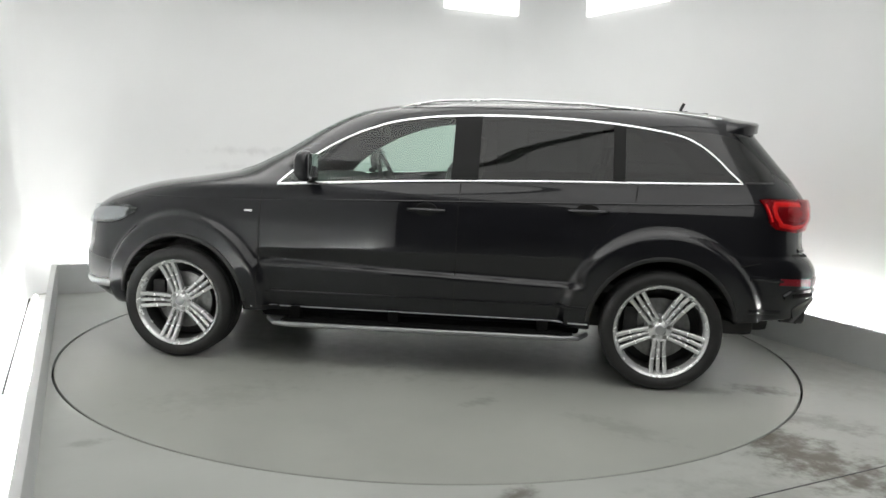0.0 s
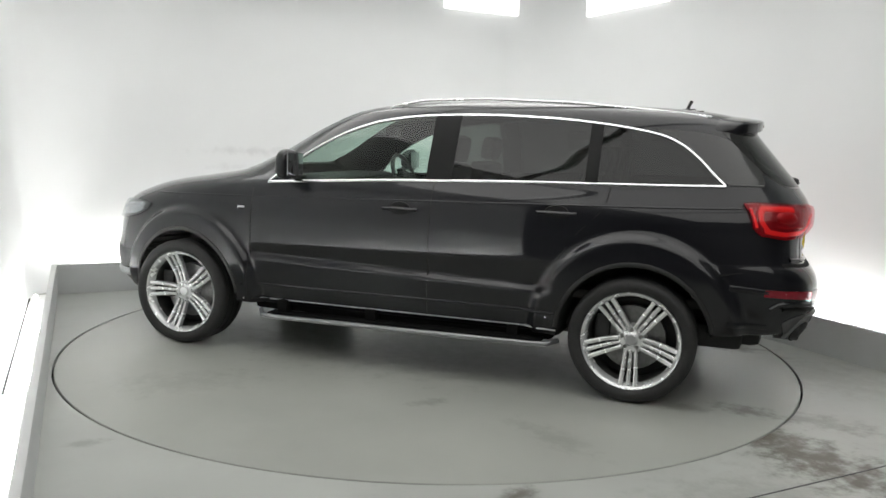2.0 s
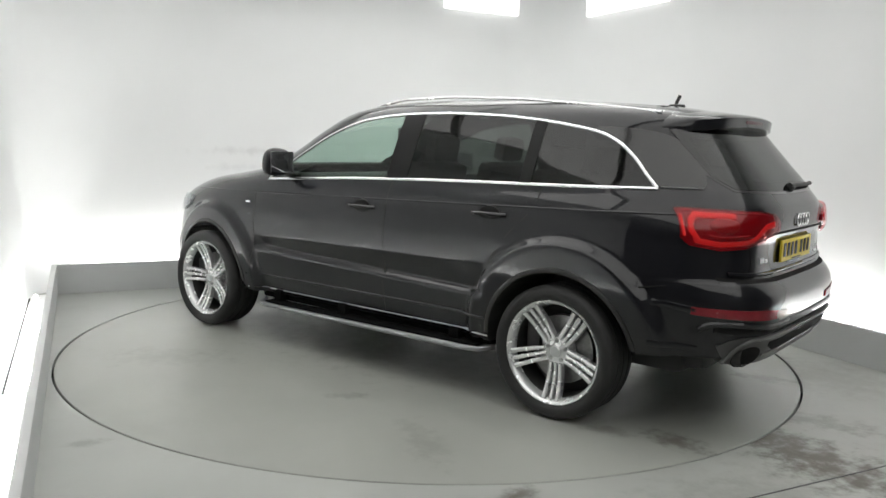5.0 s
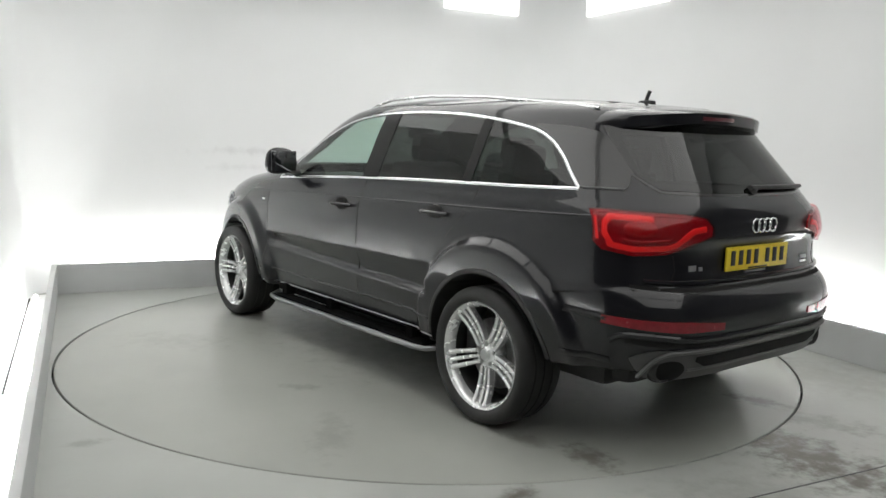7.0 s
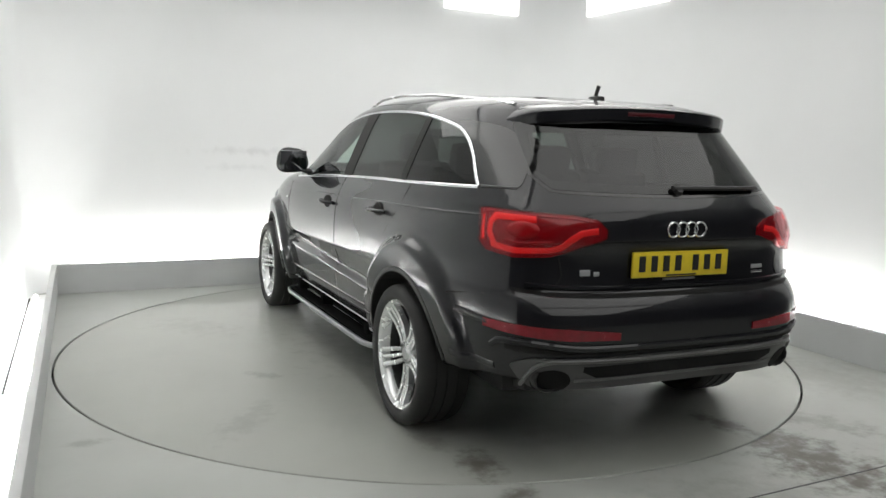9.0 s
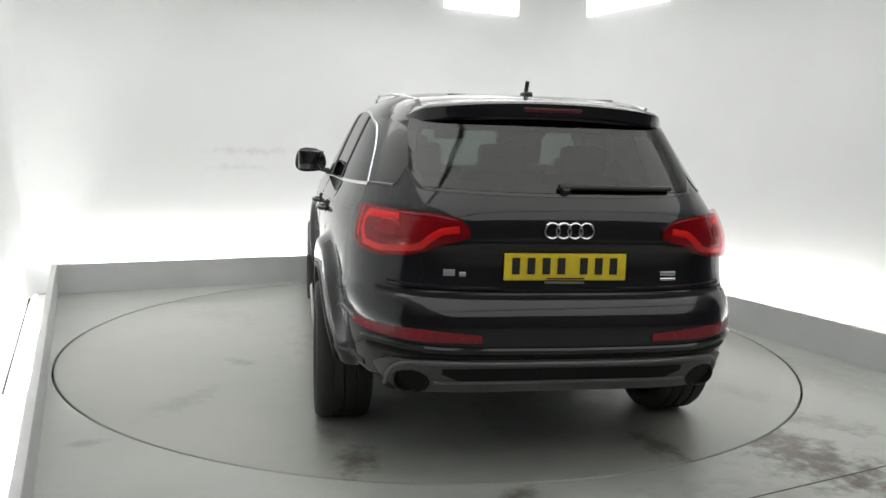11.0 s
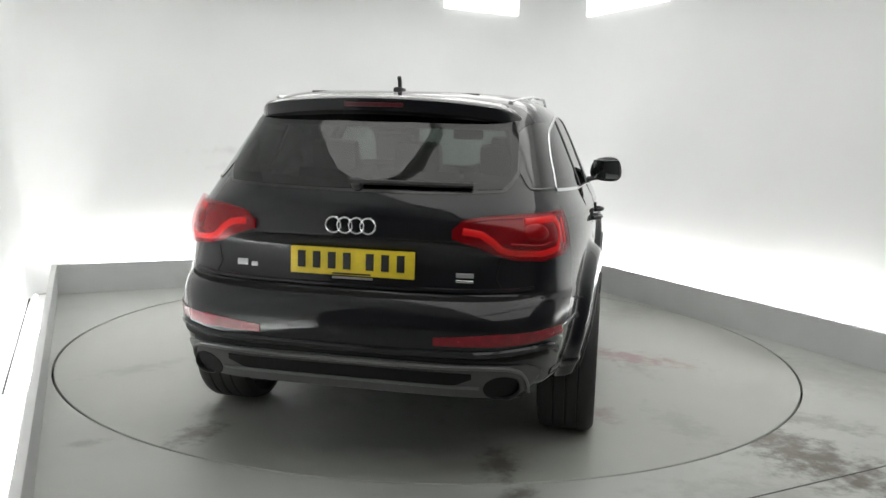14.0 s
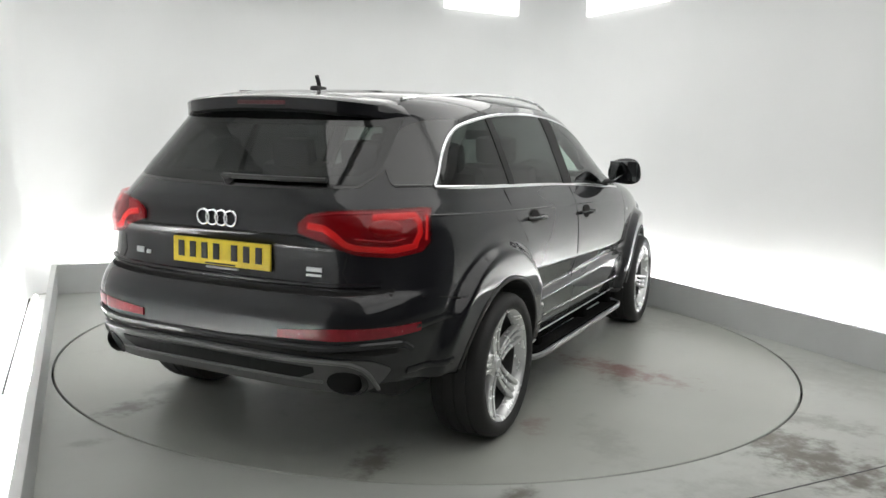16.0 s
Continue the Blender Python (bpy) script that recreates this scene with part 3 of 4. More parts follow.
def ribbon(surf, pts, width, off, rise=0.006, closed=False):
    """A raised moulding along points given on a body surface."""
    bm = bmesh.new()
    n = len(pts)
    rows = []
    for i, (a, z) in enumerate(pts):
        p = pts[(i - 1) % n] if closed or i else pts[0]
        q = pts[(i + 1) % n] if closed or i < n - 1 else pts[-1]
        ta, tz = q[0] - p[0], q[1] - p[1]
        l = math.hypot(ta, tz) or 1
        na, nz = -tz / l, ta / l
        row = []
        for k, h in ((-0.5, -0.01), (-0.5, 0.5), (-0.25, 1.0), (0.25, 1.0), (0.5, 0.5), (0.5, -0.01)):
            ka, kz = a + na * k * width, z + nz * k * width
            nn = normal_at(surf, ka, kz)
            row.append(bm.verts.new(surf(ka, kz) + nn * (off + rise * h if h > 0 else off - 0.008)))
        rows.append(row)
    for i in range(n if closed else n - 1):
        r, s2 = rows[i], rows[(i + 1) % n]
        for k in range(5):
            bm.faces.new((r[k], s2[k], s2[k + 1], r[k + 1]))
    if not closed:
        bm.faces.new(rows[0])
        bm.faces.new(rows[-1][::-1])
    bmesh.ops.recalc_face_normals(bm, faces=bm.faces)
    return bm


def line(p, q, n):
    return [(p[0] + (q[0] - p[0]) * i / n, p[1] + (q[1] - p[1]) * i / n) for i in range(n + 1)]


# ---- wheels ----
def spoke_mesh():
    """One arm of the rim: three bars that taper to the hub, with two grooves between them."""
    bm = bmesh.new()
    n = 8
    for k, wid, lift in ((-1, 0.022, 0.0), (0, 0.020, -0.004), (1, 0.022, 0.0)):
        rows = []
        for i in range(n + 1):
            f = i / n
            r = 0.062 + (0.246 - 0.062) * f
            c = k * (0.027 + 0.013 * f)
            h = 0.070 + 0.034 * f + lift - 0.012 * math.sin(math.pi * f)
            w = wid * (0.85 + 0.25 * f)
            rows.append([bm.verts.new((c + x, y, r)) for x, y in ((-w / 2, h - 0.035), (-w / 2, h - 0.004), (-w / 4, h), (w / 4, h), (w / 2, h - 0.004), (w / 2, h - 0.035))])
        for a, b in zip(rows, rows[1:]):
            for j in range(6):
                bm.faces.new((a[j], a[(j + 1) % 6], b[(j + 1) % 6], b[j]))
        bm.faces.new(rows[0])
        bm.faces.new(rows[-1][::-1])
    bmesh.ops.recalc_face_normals(bm, faces=bm.faces)
    return bm


def wheel(parent, x, s, turn):
    root = new("wheel")
    root.parent = parent
    bm = bmesh.new()
    lathe(bm, [(0.262, 0.085), (0.268, 0.112), (0.282, 0.128), (0.300, 0.134), (0.318, 0.132), (0.333, 0.122), (0.3425, 0.104), (0.345, 0.09),
               (0.345, 0.062), (0.338, 0.060), (0.338, 0.052), (0.345, 0.050), (0.345, 0.006), (0.338, 0.004), (0.338, -0.004), (0.345, -0.006),
               (0.345, -0.050), (0.338, -0.052), (0.338, -0.060), (0.345, -0.062), (0.345, -0.09), (0.333, -0.122), (0.30, -0.134), (0.268, -0.112), (0.262, -0.085)], 96)
    part("tyre", bm, RUBBER, root, "black low-profile tyre with tread grooves")
    bm = bmesh.new()
    lathe(bm, [(0.240, 0.062), (0.243, 0.080), (0.250, 0.098), (0.258, 0.112), (0.267, 0.118), (0.272, 0.113), (0.270, 0.10), (0.255, 0.085), (0.250, 0.062)], 96, closed=True)
    part("rim", bm, ALLOY, root, "polished silver alloy rim")
    bm = bmesh.new()
    lathe(bm, [(0.232, -0.10), (0.236, 0.04), (0.241, 0.063), (0.256, 0.063), (0.256, -0.10)], 72, closed=True)
    part("barrel", bm, CABIN, root, "dark inner rim barrel")
    first = part("spoke", spoke_mesh(), ALLOY, root, "silver triple-bar spoke")
    for k in range(5):
        sp = first if k == 0 else new("spoke", first.data)
        sp.parent = root
        sp["label"] = "silver triple-bar spoke"
        sp.matrix_basis = Matrix.Rotation(radians(72 * k + turn), 4, "Y")
    bm = bmesh.new()
    lathe(bm, [(0.0005, 0.072), (0.030, 0.072), (0.034, 0.068), (0.040, 0.062), (0.072, 0.056), (0.085, 0.035), (0.085, 0.0)], 40)
    part("hub", bm, ALLOY, root)
    bm = bmesh.new()
    lathe(bm, [(0.0005, 0.079), (0.026, 0.078), (0.030, 0.073), (0.030, 0.06)], 32)
    part("hub_cap", bm, SATIN, root, "grey centre cap")
    bolt = None
    for k in range(5):
        a = radians(72 * k + turn + 36)
        if bolt is None:
            bm = bmesh.new()
            lathe(bm, [(0.0005, 0.061), (0.007, 0.063), (0.011, 0.063), (0.0125, 0.058), (0.0125, 0.045)], 12)
            bolt = part("wheel_bolt", bm, STEEL, root)
            ob = bolt
        else:
            ob = new("wheel_bolt", bolt.data)
            ob.parent = root
        ob.matrix_basis = pose(0.052 * math.sin(a), 0, 0.052 * math.cos(a))
    bm = bmesh.new()
    lathe(bm, [(0.06, 0.0), (0.178, 0.0), (0.18, -0.004), (0.18, -0.03), (0.06, -0.03)], 64)
    part("brake_disc", bm, STEEL, root)
    bm = bmesh.new()
    box(bm, 0.165, -0.005, 0.03, 0.085, 0.06, 0.19, 0.02)
    part("brake_caliper", bm, PLASTIC, root)
    bm = bmesh.new()
    lathe(bm, [(0.0005, -0.06), (0.236, -0.06)], 48)
    part("backing_plate", bm, CABIN, root)
    root.matrix_basis = pose(x, s * 0.858, HUB_Z, 0, 0, 0 if s > 0 else 180)
    return root


for wx, ws, turn in ((HUB_F, 1, 18), (HUB_R, 1, 180), (HUB_F, -1, 40), (HUB_R, -1, 10)):
    wheel(car, wx, ws, turn)


# ---- side of the car ----
def curve(table):
    return lambda a: interp(a, *table)


def inset(f, d):
    return lambda a: f(a) + d


def window_loop():
    x, z = WIN_TOP[0][::-1], WIN_TOP[1][::-1]
    d = np.concatenate([[0], np.cumsum(np.hypot(np.diff(x), np.diff(z)))])
    k = np.linspace(0, d[-1], 130)
    return list(zip(np.interp(k, d, x), np.interp(k, d, z)))


def build_side(s):
    surf = surf_side(s)
    low, top = curve(WIN_LOW), curve(WIN_TOP)
    for name, a0, a1, mat, label in (("front_window", 0.825, -0.27, CLEAR, "clear green-tinted side glass"), ("rear_window", -0.37, -1.18, TINT_SIDE, "dark tinted side glass"), ("quarter_window", -1.22, -1.895, TINT_SIDE, "dark tinted rear side glass")):
        part(name, patch(surf, a1, a0, low, top, 30, 10, 0.003, 0.004), mat, car, label).visible_shadow = False
    bm = patch(surf, -0.385, -0.225, low, top, 8, 12, 0.006)
    part("door_pillar", bm, PILLAR, car)
    bm = patch(surf, -1.235, -1.165, low, top, 4, 12, 0.006)
    part("window_divider", bm, PILLAR, car)
    part("window_trim", ribbon(surf, window_loop(), 0.0135, 0.002, 0.005), CHROME, car, "bright chrome upper window trim")
    part("waist_trim", ribbon(surf, [(x, low(x)) for x in np.linspace(0.84, -1.905, 50)], 0.014, 0.002, 0.005), CHROME, car, "bright chrome waist trim")
    # wraparound glass behind the chrome line
    q_low = lambda x: 1.206 if x < -1.905 else top(x) + 0.012
    q_top = curve(eased([-2.105, -2.07, -2.01, -1.92, -1.82, -1.70, -1.52], [1.212, 1.29, 1.365, 1.432, 1.468, 1.484, 1.492]))
    part("corner_window", patch(surf, -2.10, -1.53, q_low, q_top, 30, 6, 0.003, 0.005), GLOSS_BLACK, car, "dark wraparound corner glass")
    part("corner_trim", ribbon(surf, [(x, 1.203) for x in np.linspace(-1.915, -2.095, 8)], 0.008, 0.002, 0.003), SATIN_DARK, car, "dull grey window edge trim")
    # panel gaps
    seams = ((line((0.955, 0.345), (0.93, 1.10), 16)), line((-0.265, 0.345), (-0.285, 1.155), 16),
             [(-1.02, 0.40), (-1.015, 0.60), (-1.06, 0.78), (-1.16, 0.92), (-1.26, 1.02), (-1.30, 1.10), (-1.31, 1.17)],
             line((0.93, 0.345), (-1.0, 0.355), 16), [(-1.90, 0.735), (-2.0, 0.75), (-2.12, 0.765)])
    for pts in seams:
        part("panel_gap", ribbon(surf, pts, 0.006, 0.0003, 0.0012), GAP, car)
    # shoulder crease and lower sill moulding
    part("shoulder_line", ribbon(surf, line((1.75, 0.985), (-2.05, 1.085), 40), 0.010, 0.0, 0.003), PAINT, car)
    part("sill_moulding", ribbon(surf, line((0.99, 0.44), (-1.05, 0.455), 20), 0.016, 0.0, 0.006), PAINT, car)
    part("sill_strip", ribbon(surf, line((0.99, 0.345), (-1.06, 0.355), 20), 0.008, 0.0, 0.004), SATIN, car, "thin bright sill strip")
    # wheel arch lips
    for hx in (HUB_F, HUB_R):
        pts = []
        for i in range(33):
            a = radians(-8 + 196 * i / 32)
            px, pz = hx + (ARCH_R + 0.010) * math.cos(a), HUB_Z + (ARCH_R + 0.010) * math.sin(a)
            if pz > (0.42 if px < HUB_R else 0.34):
                pts.append((px, pz))
        part("wheel_arch_lip", ribbon(surf, pts, 0.024, 0.0, 0.006), PLASTIC, car, "flared black wheel arch lip")
    # creases of the rear bumper behind the wheel
    for z0, z1 in ((0.672, 0.652), (0.478, 0.462)):
        part("bumper_crease", ribbon(surf, line((-1.96, z0), (-2.16, z1), 10), 0.030, -0.002, 0.008), PAINT, car)
    # handles
    for hx, hz in ((-0.09, 0.985), (-1.03, 1.015)):
        h = new("door_handle")
        h.parent = car
        y = side_y(hx, hz)
        bm = bmesh.new()
        sweep(bm, [(-0.105, 0.004, 0), (-0.085, 0.03, 0), (-0.04, 0.042, 0.002), (0.04, 0.042, 0.002), (0.085, 0.03, 0), (0.105, 0.004, 0)], 0.014, 10, True, 0.8)
        part("grip", bm, PAINT, h)
        # Shade of the hand pocket, as a flat black oval on the door.
        bm = bmesh.new()
        lathe(bm, [(0.0005, 0.004), (0.055, 0.004), (0.066, 0.003), (0.070, -0.010)], 28)
        for v in bm.verts:
            v.co.z *= 0.62
        part("grip_shade", bm, GAP, h, "flat black oval painted as the shaded hand recess")
        h.matrix_basis = Matrix.Translation((hx, s * (y + 0.001), hz)) @ (pose(0, 0, 0) if s > 0 else pose(0, 0, 0, 0, 0, 180))
    # mirror
    m = new("door_mirror")
    m.parent = car
    bm = bmesh.new()
    bmesh.ops.create_uvsphere(bm, u_segments=28, v_segments=18, radius=1)
    for v in bm.verts:
        x, y, z = v.co
        x, y, z = [math.copysign(abs(c) ** 0.72, c) for c in (x, y, z)]
        x = x * (0.07 if x > 0 else 0.03)
        v.co = (x, y * (0.112 - 0.012 * z), z * 0.088 * (1 + 0.10 * y * s))
    part("housing", bm, PAINT, m, "black painted mirror housing")
    bm = bmesh.new()
    box(bm, -0.034, 0, 0.0, 0.008, 0.185, 0.135, 0.003)
    part("mirror_glass", bm, MIRROR, m, "silvered mirror glass")
    bm = bmesh.new()
    sweep(bm, [(0.02, -s * 0.19, -0.085), (0.02, -s * 0.11, -0.075), (0.02, -s * 0.04, -0.055)], 0.028, 10, True, 0.7)
    part("mirror_arm", bm, PLASTIC, m)
    bm = bmesh.new()
    box(bm, 0.050, s * 0.02, 0.008, 0.03, 0.09, 0.012, 0.004)
    part("indicator_strip", bm, GLOSS_BLACK, m)
    m.matrix_basis = pose(0.62, s * 0.985, 1.222)
    # side step
    st = new("side_step")
    st.parent = car
    bm = bmesh.new()
    sweep(bm, [(0.90, 0.86 * s, 0.262), (0.84, 0.945 * s, 0.252), (0.74, 0.965 * s, 0.250), (-0.2, 0.972 * s, 0.262), (-0.92, 0.968 * s, 0.270), (-1.01, 0.95 * s, 0.272), (-1.06, 0.87 * s, 0.280)], 0.016, 12)
    part("tube", bm, STEP_TUBE, st, "polished aluminium step tube")
    bm = bmesh.new()
    box(bm, -0.09, 0.905 * s, 0.276, 1.78, 0.10, 0.016, 0.005, Matrix.Rotation(radians(0.6), 4, "Y"))
    part("tread", bm, MATT_RUBBER, st, "black rubber step tread")
    for bx in (0.72, 0.1, -0.8):
        bm = bmesh.new()
        box(bm, bx, 0.86 * s, 0.31, 0.07, 0.10, 0.08, 0.01)
        part("bracket", bm, MATT_RUBBER, st)
    # roof rail
    r = new("roof_rail")
    r.parent = car
    pts = []
    for i in range(33):
        f = i / 32
        x = 0.16 - 1.96 * f
        z = interp(x, [-1.90, -1.5, -1.0, -0.5, -0.1, 0.1, 0.16], [1.560, 1.600, 1.637, 1.650, 1.638, 1.602, 1.580])
        pts.append((x, s * interp(x, [-1.9, -0.6, 0.16], [0.545, 0.60, 0.56]), z))
    bm = bmesh.new()
    sweep(bm, pts, 0.0085, 10, True, 0.9)
    part("bar", bm, ALLOY, r, "brushed aluminium rail bar")
    for x in (0.08, -1.72):
        k = min(range(33), key=lambda i: abs(pts[i][0] - x))
        bm = bmesh.new()
        box(bm, pts[k][0], pts[k][1], pts[k][2] - 0.02, 0.08, 0.02, 0.036, 0.006)
        part("foot", bm, SATIN, r)
    # head lamp
    hl = new("head_lamp")
    hl.parent = car
    sn = lambda d, z: surf_nose(d * s, z)
    lo, hi = curve(eased([0.50, 0.75, 0.95, 1.07], [0.775, 0.785, 0.812, 0.870])), curve(eased([0.50, 0.75, 0.95, 1.07], [0.880, 0.912, 0.925, 0.905]))
    part("reflector", patch(sn, 0.50, 1.07, lo, hi, 20, 6, 0.002, 0.006), GLOSS_BLACK, hl)
    part("inner_bezel", patch(sn, 0.60, 1.00, lambda d: lo(d) + 0.022, lambda d: hi(d) - 0.018, 14, 5, 0.006, 0.004), CLEAR_LENS, hl, "bright silver lamp bezel")
    for d, z in ((0.62, 0.835), (0.78, 0.850), (0.93, 0.868)):
        bm = bmesh.new()
        lathe(bm, [(0.0005, 0.012), (0.02, 0.010), (0.034, 0.002), (0.037, -0.004)], 24, "x")
        n = normal_at(sn, d, z)
        lamp = part("lamp_unit", bm, CLEAR_LENS, hl, "bright silver reflector bowl")
        lamp.matrix_basis = Matrix.Translation(sn(d, z) + n * 0.006) @ n.to_track_quat("X", "Z").to_matrix().to_4x4()
    part("light_guide", ribbon(sn, [(d, lo(d) + 0.014) for d in np.linspace(0.53, 1.02, 16)], 0.009, 0.004, 0.005), SATIN_DARK, hl)
    part("lens", patch(sn, 0.49, 1.075, lo, hi, 20, 6, 0.018, 0.018), LENS, hl, "clear head lamp lens").visible_shadow = False
    # fog intake and trim on the front bumper
    part("bumper_intake", patch(sn, 0.55, 0.98, curve(([0.5, 1.0], [0.42, 0.45])), curve(([0.5, 1.0], [0.60, 0.56])), 12, 5, 0.003, 0.006), PLASTIC, car)
    part("bumper_blade", ribbon(sn, [(d, 0.40 + 0.03 * max(d - 0.7, 0)) for d in np.linspace(0.1, 1.20, 22)], 0.045, 0.004, 0.016), SATIN, car, "silver lower front bumper blade")
    # small wing badge
    part("wing_badge", ribbon(surf, line((0.985, 0.935), (1.035, 0.935), 4), 0.012, 0.0, 0.003), CHROME, car, "small chrome wing badge")


for s_ in (1, -1):
    build_side(s_)


# ---- front ----
def build_front():
    g = new("grille")
    g.parent = car
    part("opening", patch(surf_nose, -0.40, 0.40, lambda d: 0.44 + 0.05 * (abs(d) / 0.4) ** 2, lambda d: 0.86 - 0.02 * abs(d), 16, 8, 0.003, 0.008), GAP, g)
    for k in range(9):
        d = -0.34 + 0.085 * k
        part("slat", ribbon(surf_nose, line((d, 0.47), (d, 0.84), 8), 0.014, 0.006, 0.010), GLOSS_BLACK, g)
    part("surround", ribbon(surf_nose, [(-0.36, 0.45), (0.0, 0.435), (0.36, 0.45), (0.41, 0.52), (0.40, 0.82), (0.36, 0.86), (0, 0.868), (-0.36, 0.86), (-0.40, 0.82), (-0.41, 0.52)], 0.03, 0.004, 0.014, True), CHROME, g, "chrome grille surround")
    # windscreen
    lo, hi = lambda d: 1.165 + 0.0 * d, lambda d: 1.565
    part("windscreen", patch(surf_nose, -0.57, 0.57, lo, hi, 28, 14, 0.002, 0.0), CLEAR, car, "clear green-tinted windscreen").visible_shadow = False
    w = new("front_wiper")
    w.parent = car
    for y0, y1 in ((-0.55, 0.05), (0.05, 0.62)):
        bm = bmesh.new()
        sweep(bm, [Vector((front_x(y, 1.19 + 0.02 * abs(y)) + 0.02, y, 1.185)) for y in np.linspace(y0, y1, 10)], 0.010, 6)
        part("wiper_blade", bm, PLASTIC, w)


build_front()


# ---- tail ----
def build_tail():
    R = surf_rear
    # rear window and its dark border
    part("rear_screen", patch(R, -0.66, 0.66, lambda d: rear_glass_edges(d)[0], lambda d: rear_glass_edges(d)[1] + 0.02, 40, 12, 0.004, 0.003), TINT, car, "dark tinted rear screen").visible_shadow = False
    loop = [(d, rear_glass_edges(d)[0] + 0.012) for d in np.linspace(-0.63, 0.63, 40)] + [(0.655, 1.27), (0.645, 1.36), (0.63, 1.44)] + [(d, 1.47) for d in np.linspace(0.60, -0.60, 30)] + [(-0.63, 1.44), (-0.645, 1.36), (-0.655, 1.27)]
    part("screen_border", ribbon(R, loop, 0.05, 0.0005, 0.002, True), GLOSS_BLACK, car)
    # spoiler
    sp = new("roof_spoiler")
    sp.parent = car
    bm = bmesh.new()
    rows = []
    for i in range(41):
        y = -0.64 + 1.28 * i / 40
        k = abs(y) / 0.64
        end = max(k - 0.80, 0) / 0.20
        e = rear_x(y, 1.50) - 0.045 + 0.06 * end ** 2
        zt = 1.572 - 0.042 * k ** 2 - 0.060 * end ** 2
        th = 1 - 0.45 * end ** 2
        rows.append([bm.verts.new((x, y, z)) for x, z in ((e + 0.30, zt + 0.028), (e + 0.16, zt + 0.020), (e + 0.07, zt + 0.008), (e + 0.014, zt), (e, zt - 0.010 * th), (e + 0.004, zt - 0.060 * th), (e + 0.03, zt - 0.076 * th), (e + 0.24, zt - 0.090 * th))])
    for a, b in zip(rows, rows[1:]):
        for j in range(8):
            bm.faces.new((a[j], a[(j + 1) % 8], b[(j + 1) % 8], b[j]))
    bm.faces.new(rows[0])
    bm.faces.new(rows[-1][::-1])
    bmesh.ops.recalc_face_normals(bm, faces=bm.faces)
    part("blade", bm, PAINT, sp)
    bm = bmesh.new()
    box(bm, rear_x(0, 1.50) - 0.041, 0, 1.536, 0.012, 0.26, 0.018, 0.004)
    part("brake_light", bm, RED_BRAKE, sp, "dark red high brake light")
    # aerial fin
    an = new("roof_aerial")
    an.parent = car
    bm = bmesh.new()
    box(bm, -1.645, 0, 1.622, 0.09, 0.045, 0.03, 0.013)
    part("base", bm, PLASTIC, an)
    bm = bmesh.new()
    sweep(bm, [(-1.635, 0, 1.625), (-1.645, 0, 1.655), (-1.66, 0, 1.686)], 0.010, 8)
    part("mast", bm, PLASTIC, an)
    # wiper
    wp = new("rear_wiper")
    wp.parent = car
    bm = bmesh.new()
    pts = [R(d, 1.208) + normal_at(R, d, 1.208) * 0.018 for d in np.linspace(0.03, -0.47, 12)]
    sweep(bm, pts, 0.014, 8, True, 0.8)
    part("wiper_arm", bm, PLASTIC, wp)
    bm = bmesh.new()
    lathe(bm, [(0.0005, 0.026), (0.020, 0.024), (0.028, 0.0)], 20, "x", (0, 0, 0))
    hub = part("wiper_hub", bm, PLASTIC, wp)
    n = normal_at(R, 0.0, 1.205)
    hub.matrix_basis = Matrix.Translation(R(0.0, 1.205)) @ n.to_track_quat("X", "Z").to_matrix().to_4x4()
    # lamps
    for s in (1, -1):
        S = lambda d, z, s=s: R(d * s, z)
        tl = new("tail_lamp")
        tl.parent = car
        lo = curve(([0.41, 0.46, 0.52, 0.58, 0.64, 0.78, 0.91, 0.965], [1.015, 1.0, 0.985, 0.955, 0.935, 0.925, 0.945, 0.985]))
        hi = curve(([0.41, 0.45, 0.55, 0.78, 0.91, 0.965], [1.05, 1.085, 1.10, 1.108, 1.112, 1.108]))
        part("lens", patch(S, 0.41, 0.965, lo, hi, 30, 8, 0.010, 0.014), RED_LENS, tl, "deep red tail lamp lens")
        mid = lambda d: (lo(d) + hi(d)) / 2
        g1 = [(d, lo(d) + 0.030) for d in np.linspace(0.60, 0.88, 14)] + [(0.915, 1.02), (0.91, 1.06)] + [(d, hi(d) - 0.025) for d in np.linspace(0.88, 0.70, 8)]
        tl["label"] = "deep red wraparound tail lamp"
        part("light_guide", ribbon(S, [(0.45, 1.045), (0.52, 1.035), (0.56, 1.01)] + g1, 0.027, 0.009, 0.005), RED_BRIGHT, tl, "bright red light guide")
        part("inner_guide", ribbon(S, [(d, lo(d) + 0.062) for d in np.linspace(0.64, 0.84, 10)], 0.010, 0.009, 0.004), RED_MID, tl, "red inner light guide")
        part("outer_rib", ribbon(S, [(0.945, 0.99), (0.95, 1.03), (0.948, 1.085)], 0.014, 0.009, 0.004), RED_BRIGHT, tl, "bright red outer rib")
        part("top_rib", ribbon(S, [(d, hi(d) - 0.010) for d in np.linspace(0.46, 0.93, 20)], 0.010, 0.009, 0.003), RED_DARK, tl, "dark red upper rib")
        bm = bmesh.new()
        lathe(bm, [(0.0005, 0.010), (0.022, 0.008), (0.034, 0.003), (0.038, -0.003)], 20, "x")
        n = normal_at(S, 0.76, 1.04)
        for v in bm.verts:
            v.co.y *= 1.9
        b = part("bulb_dome", bm, RED_MID, tl, "smooth red reflector dome")
        b.matrix_basis = Matrix.Translation(S(0.76, 1.04) + n * 0.009) @ n.to_track_quat("X", "Z").to_matrix().to_4x4()
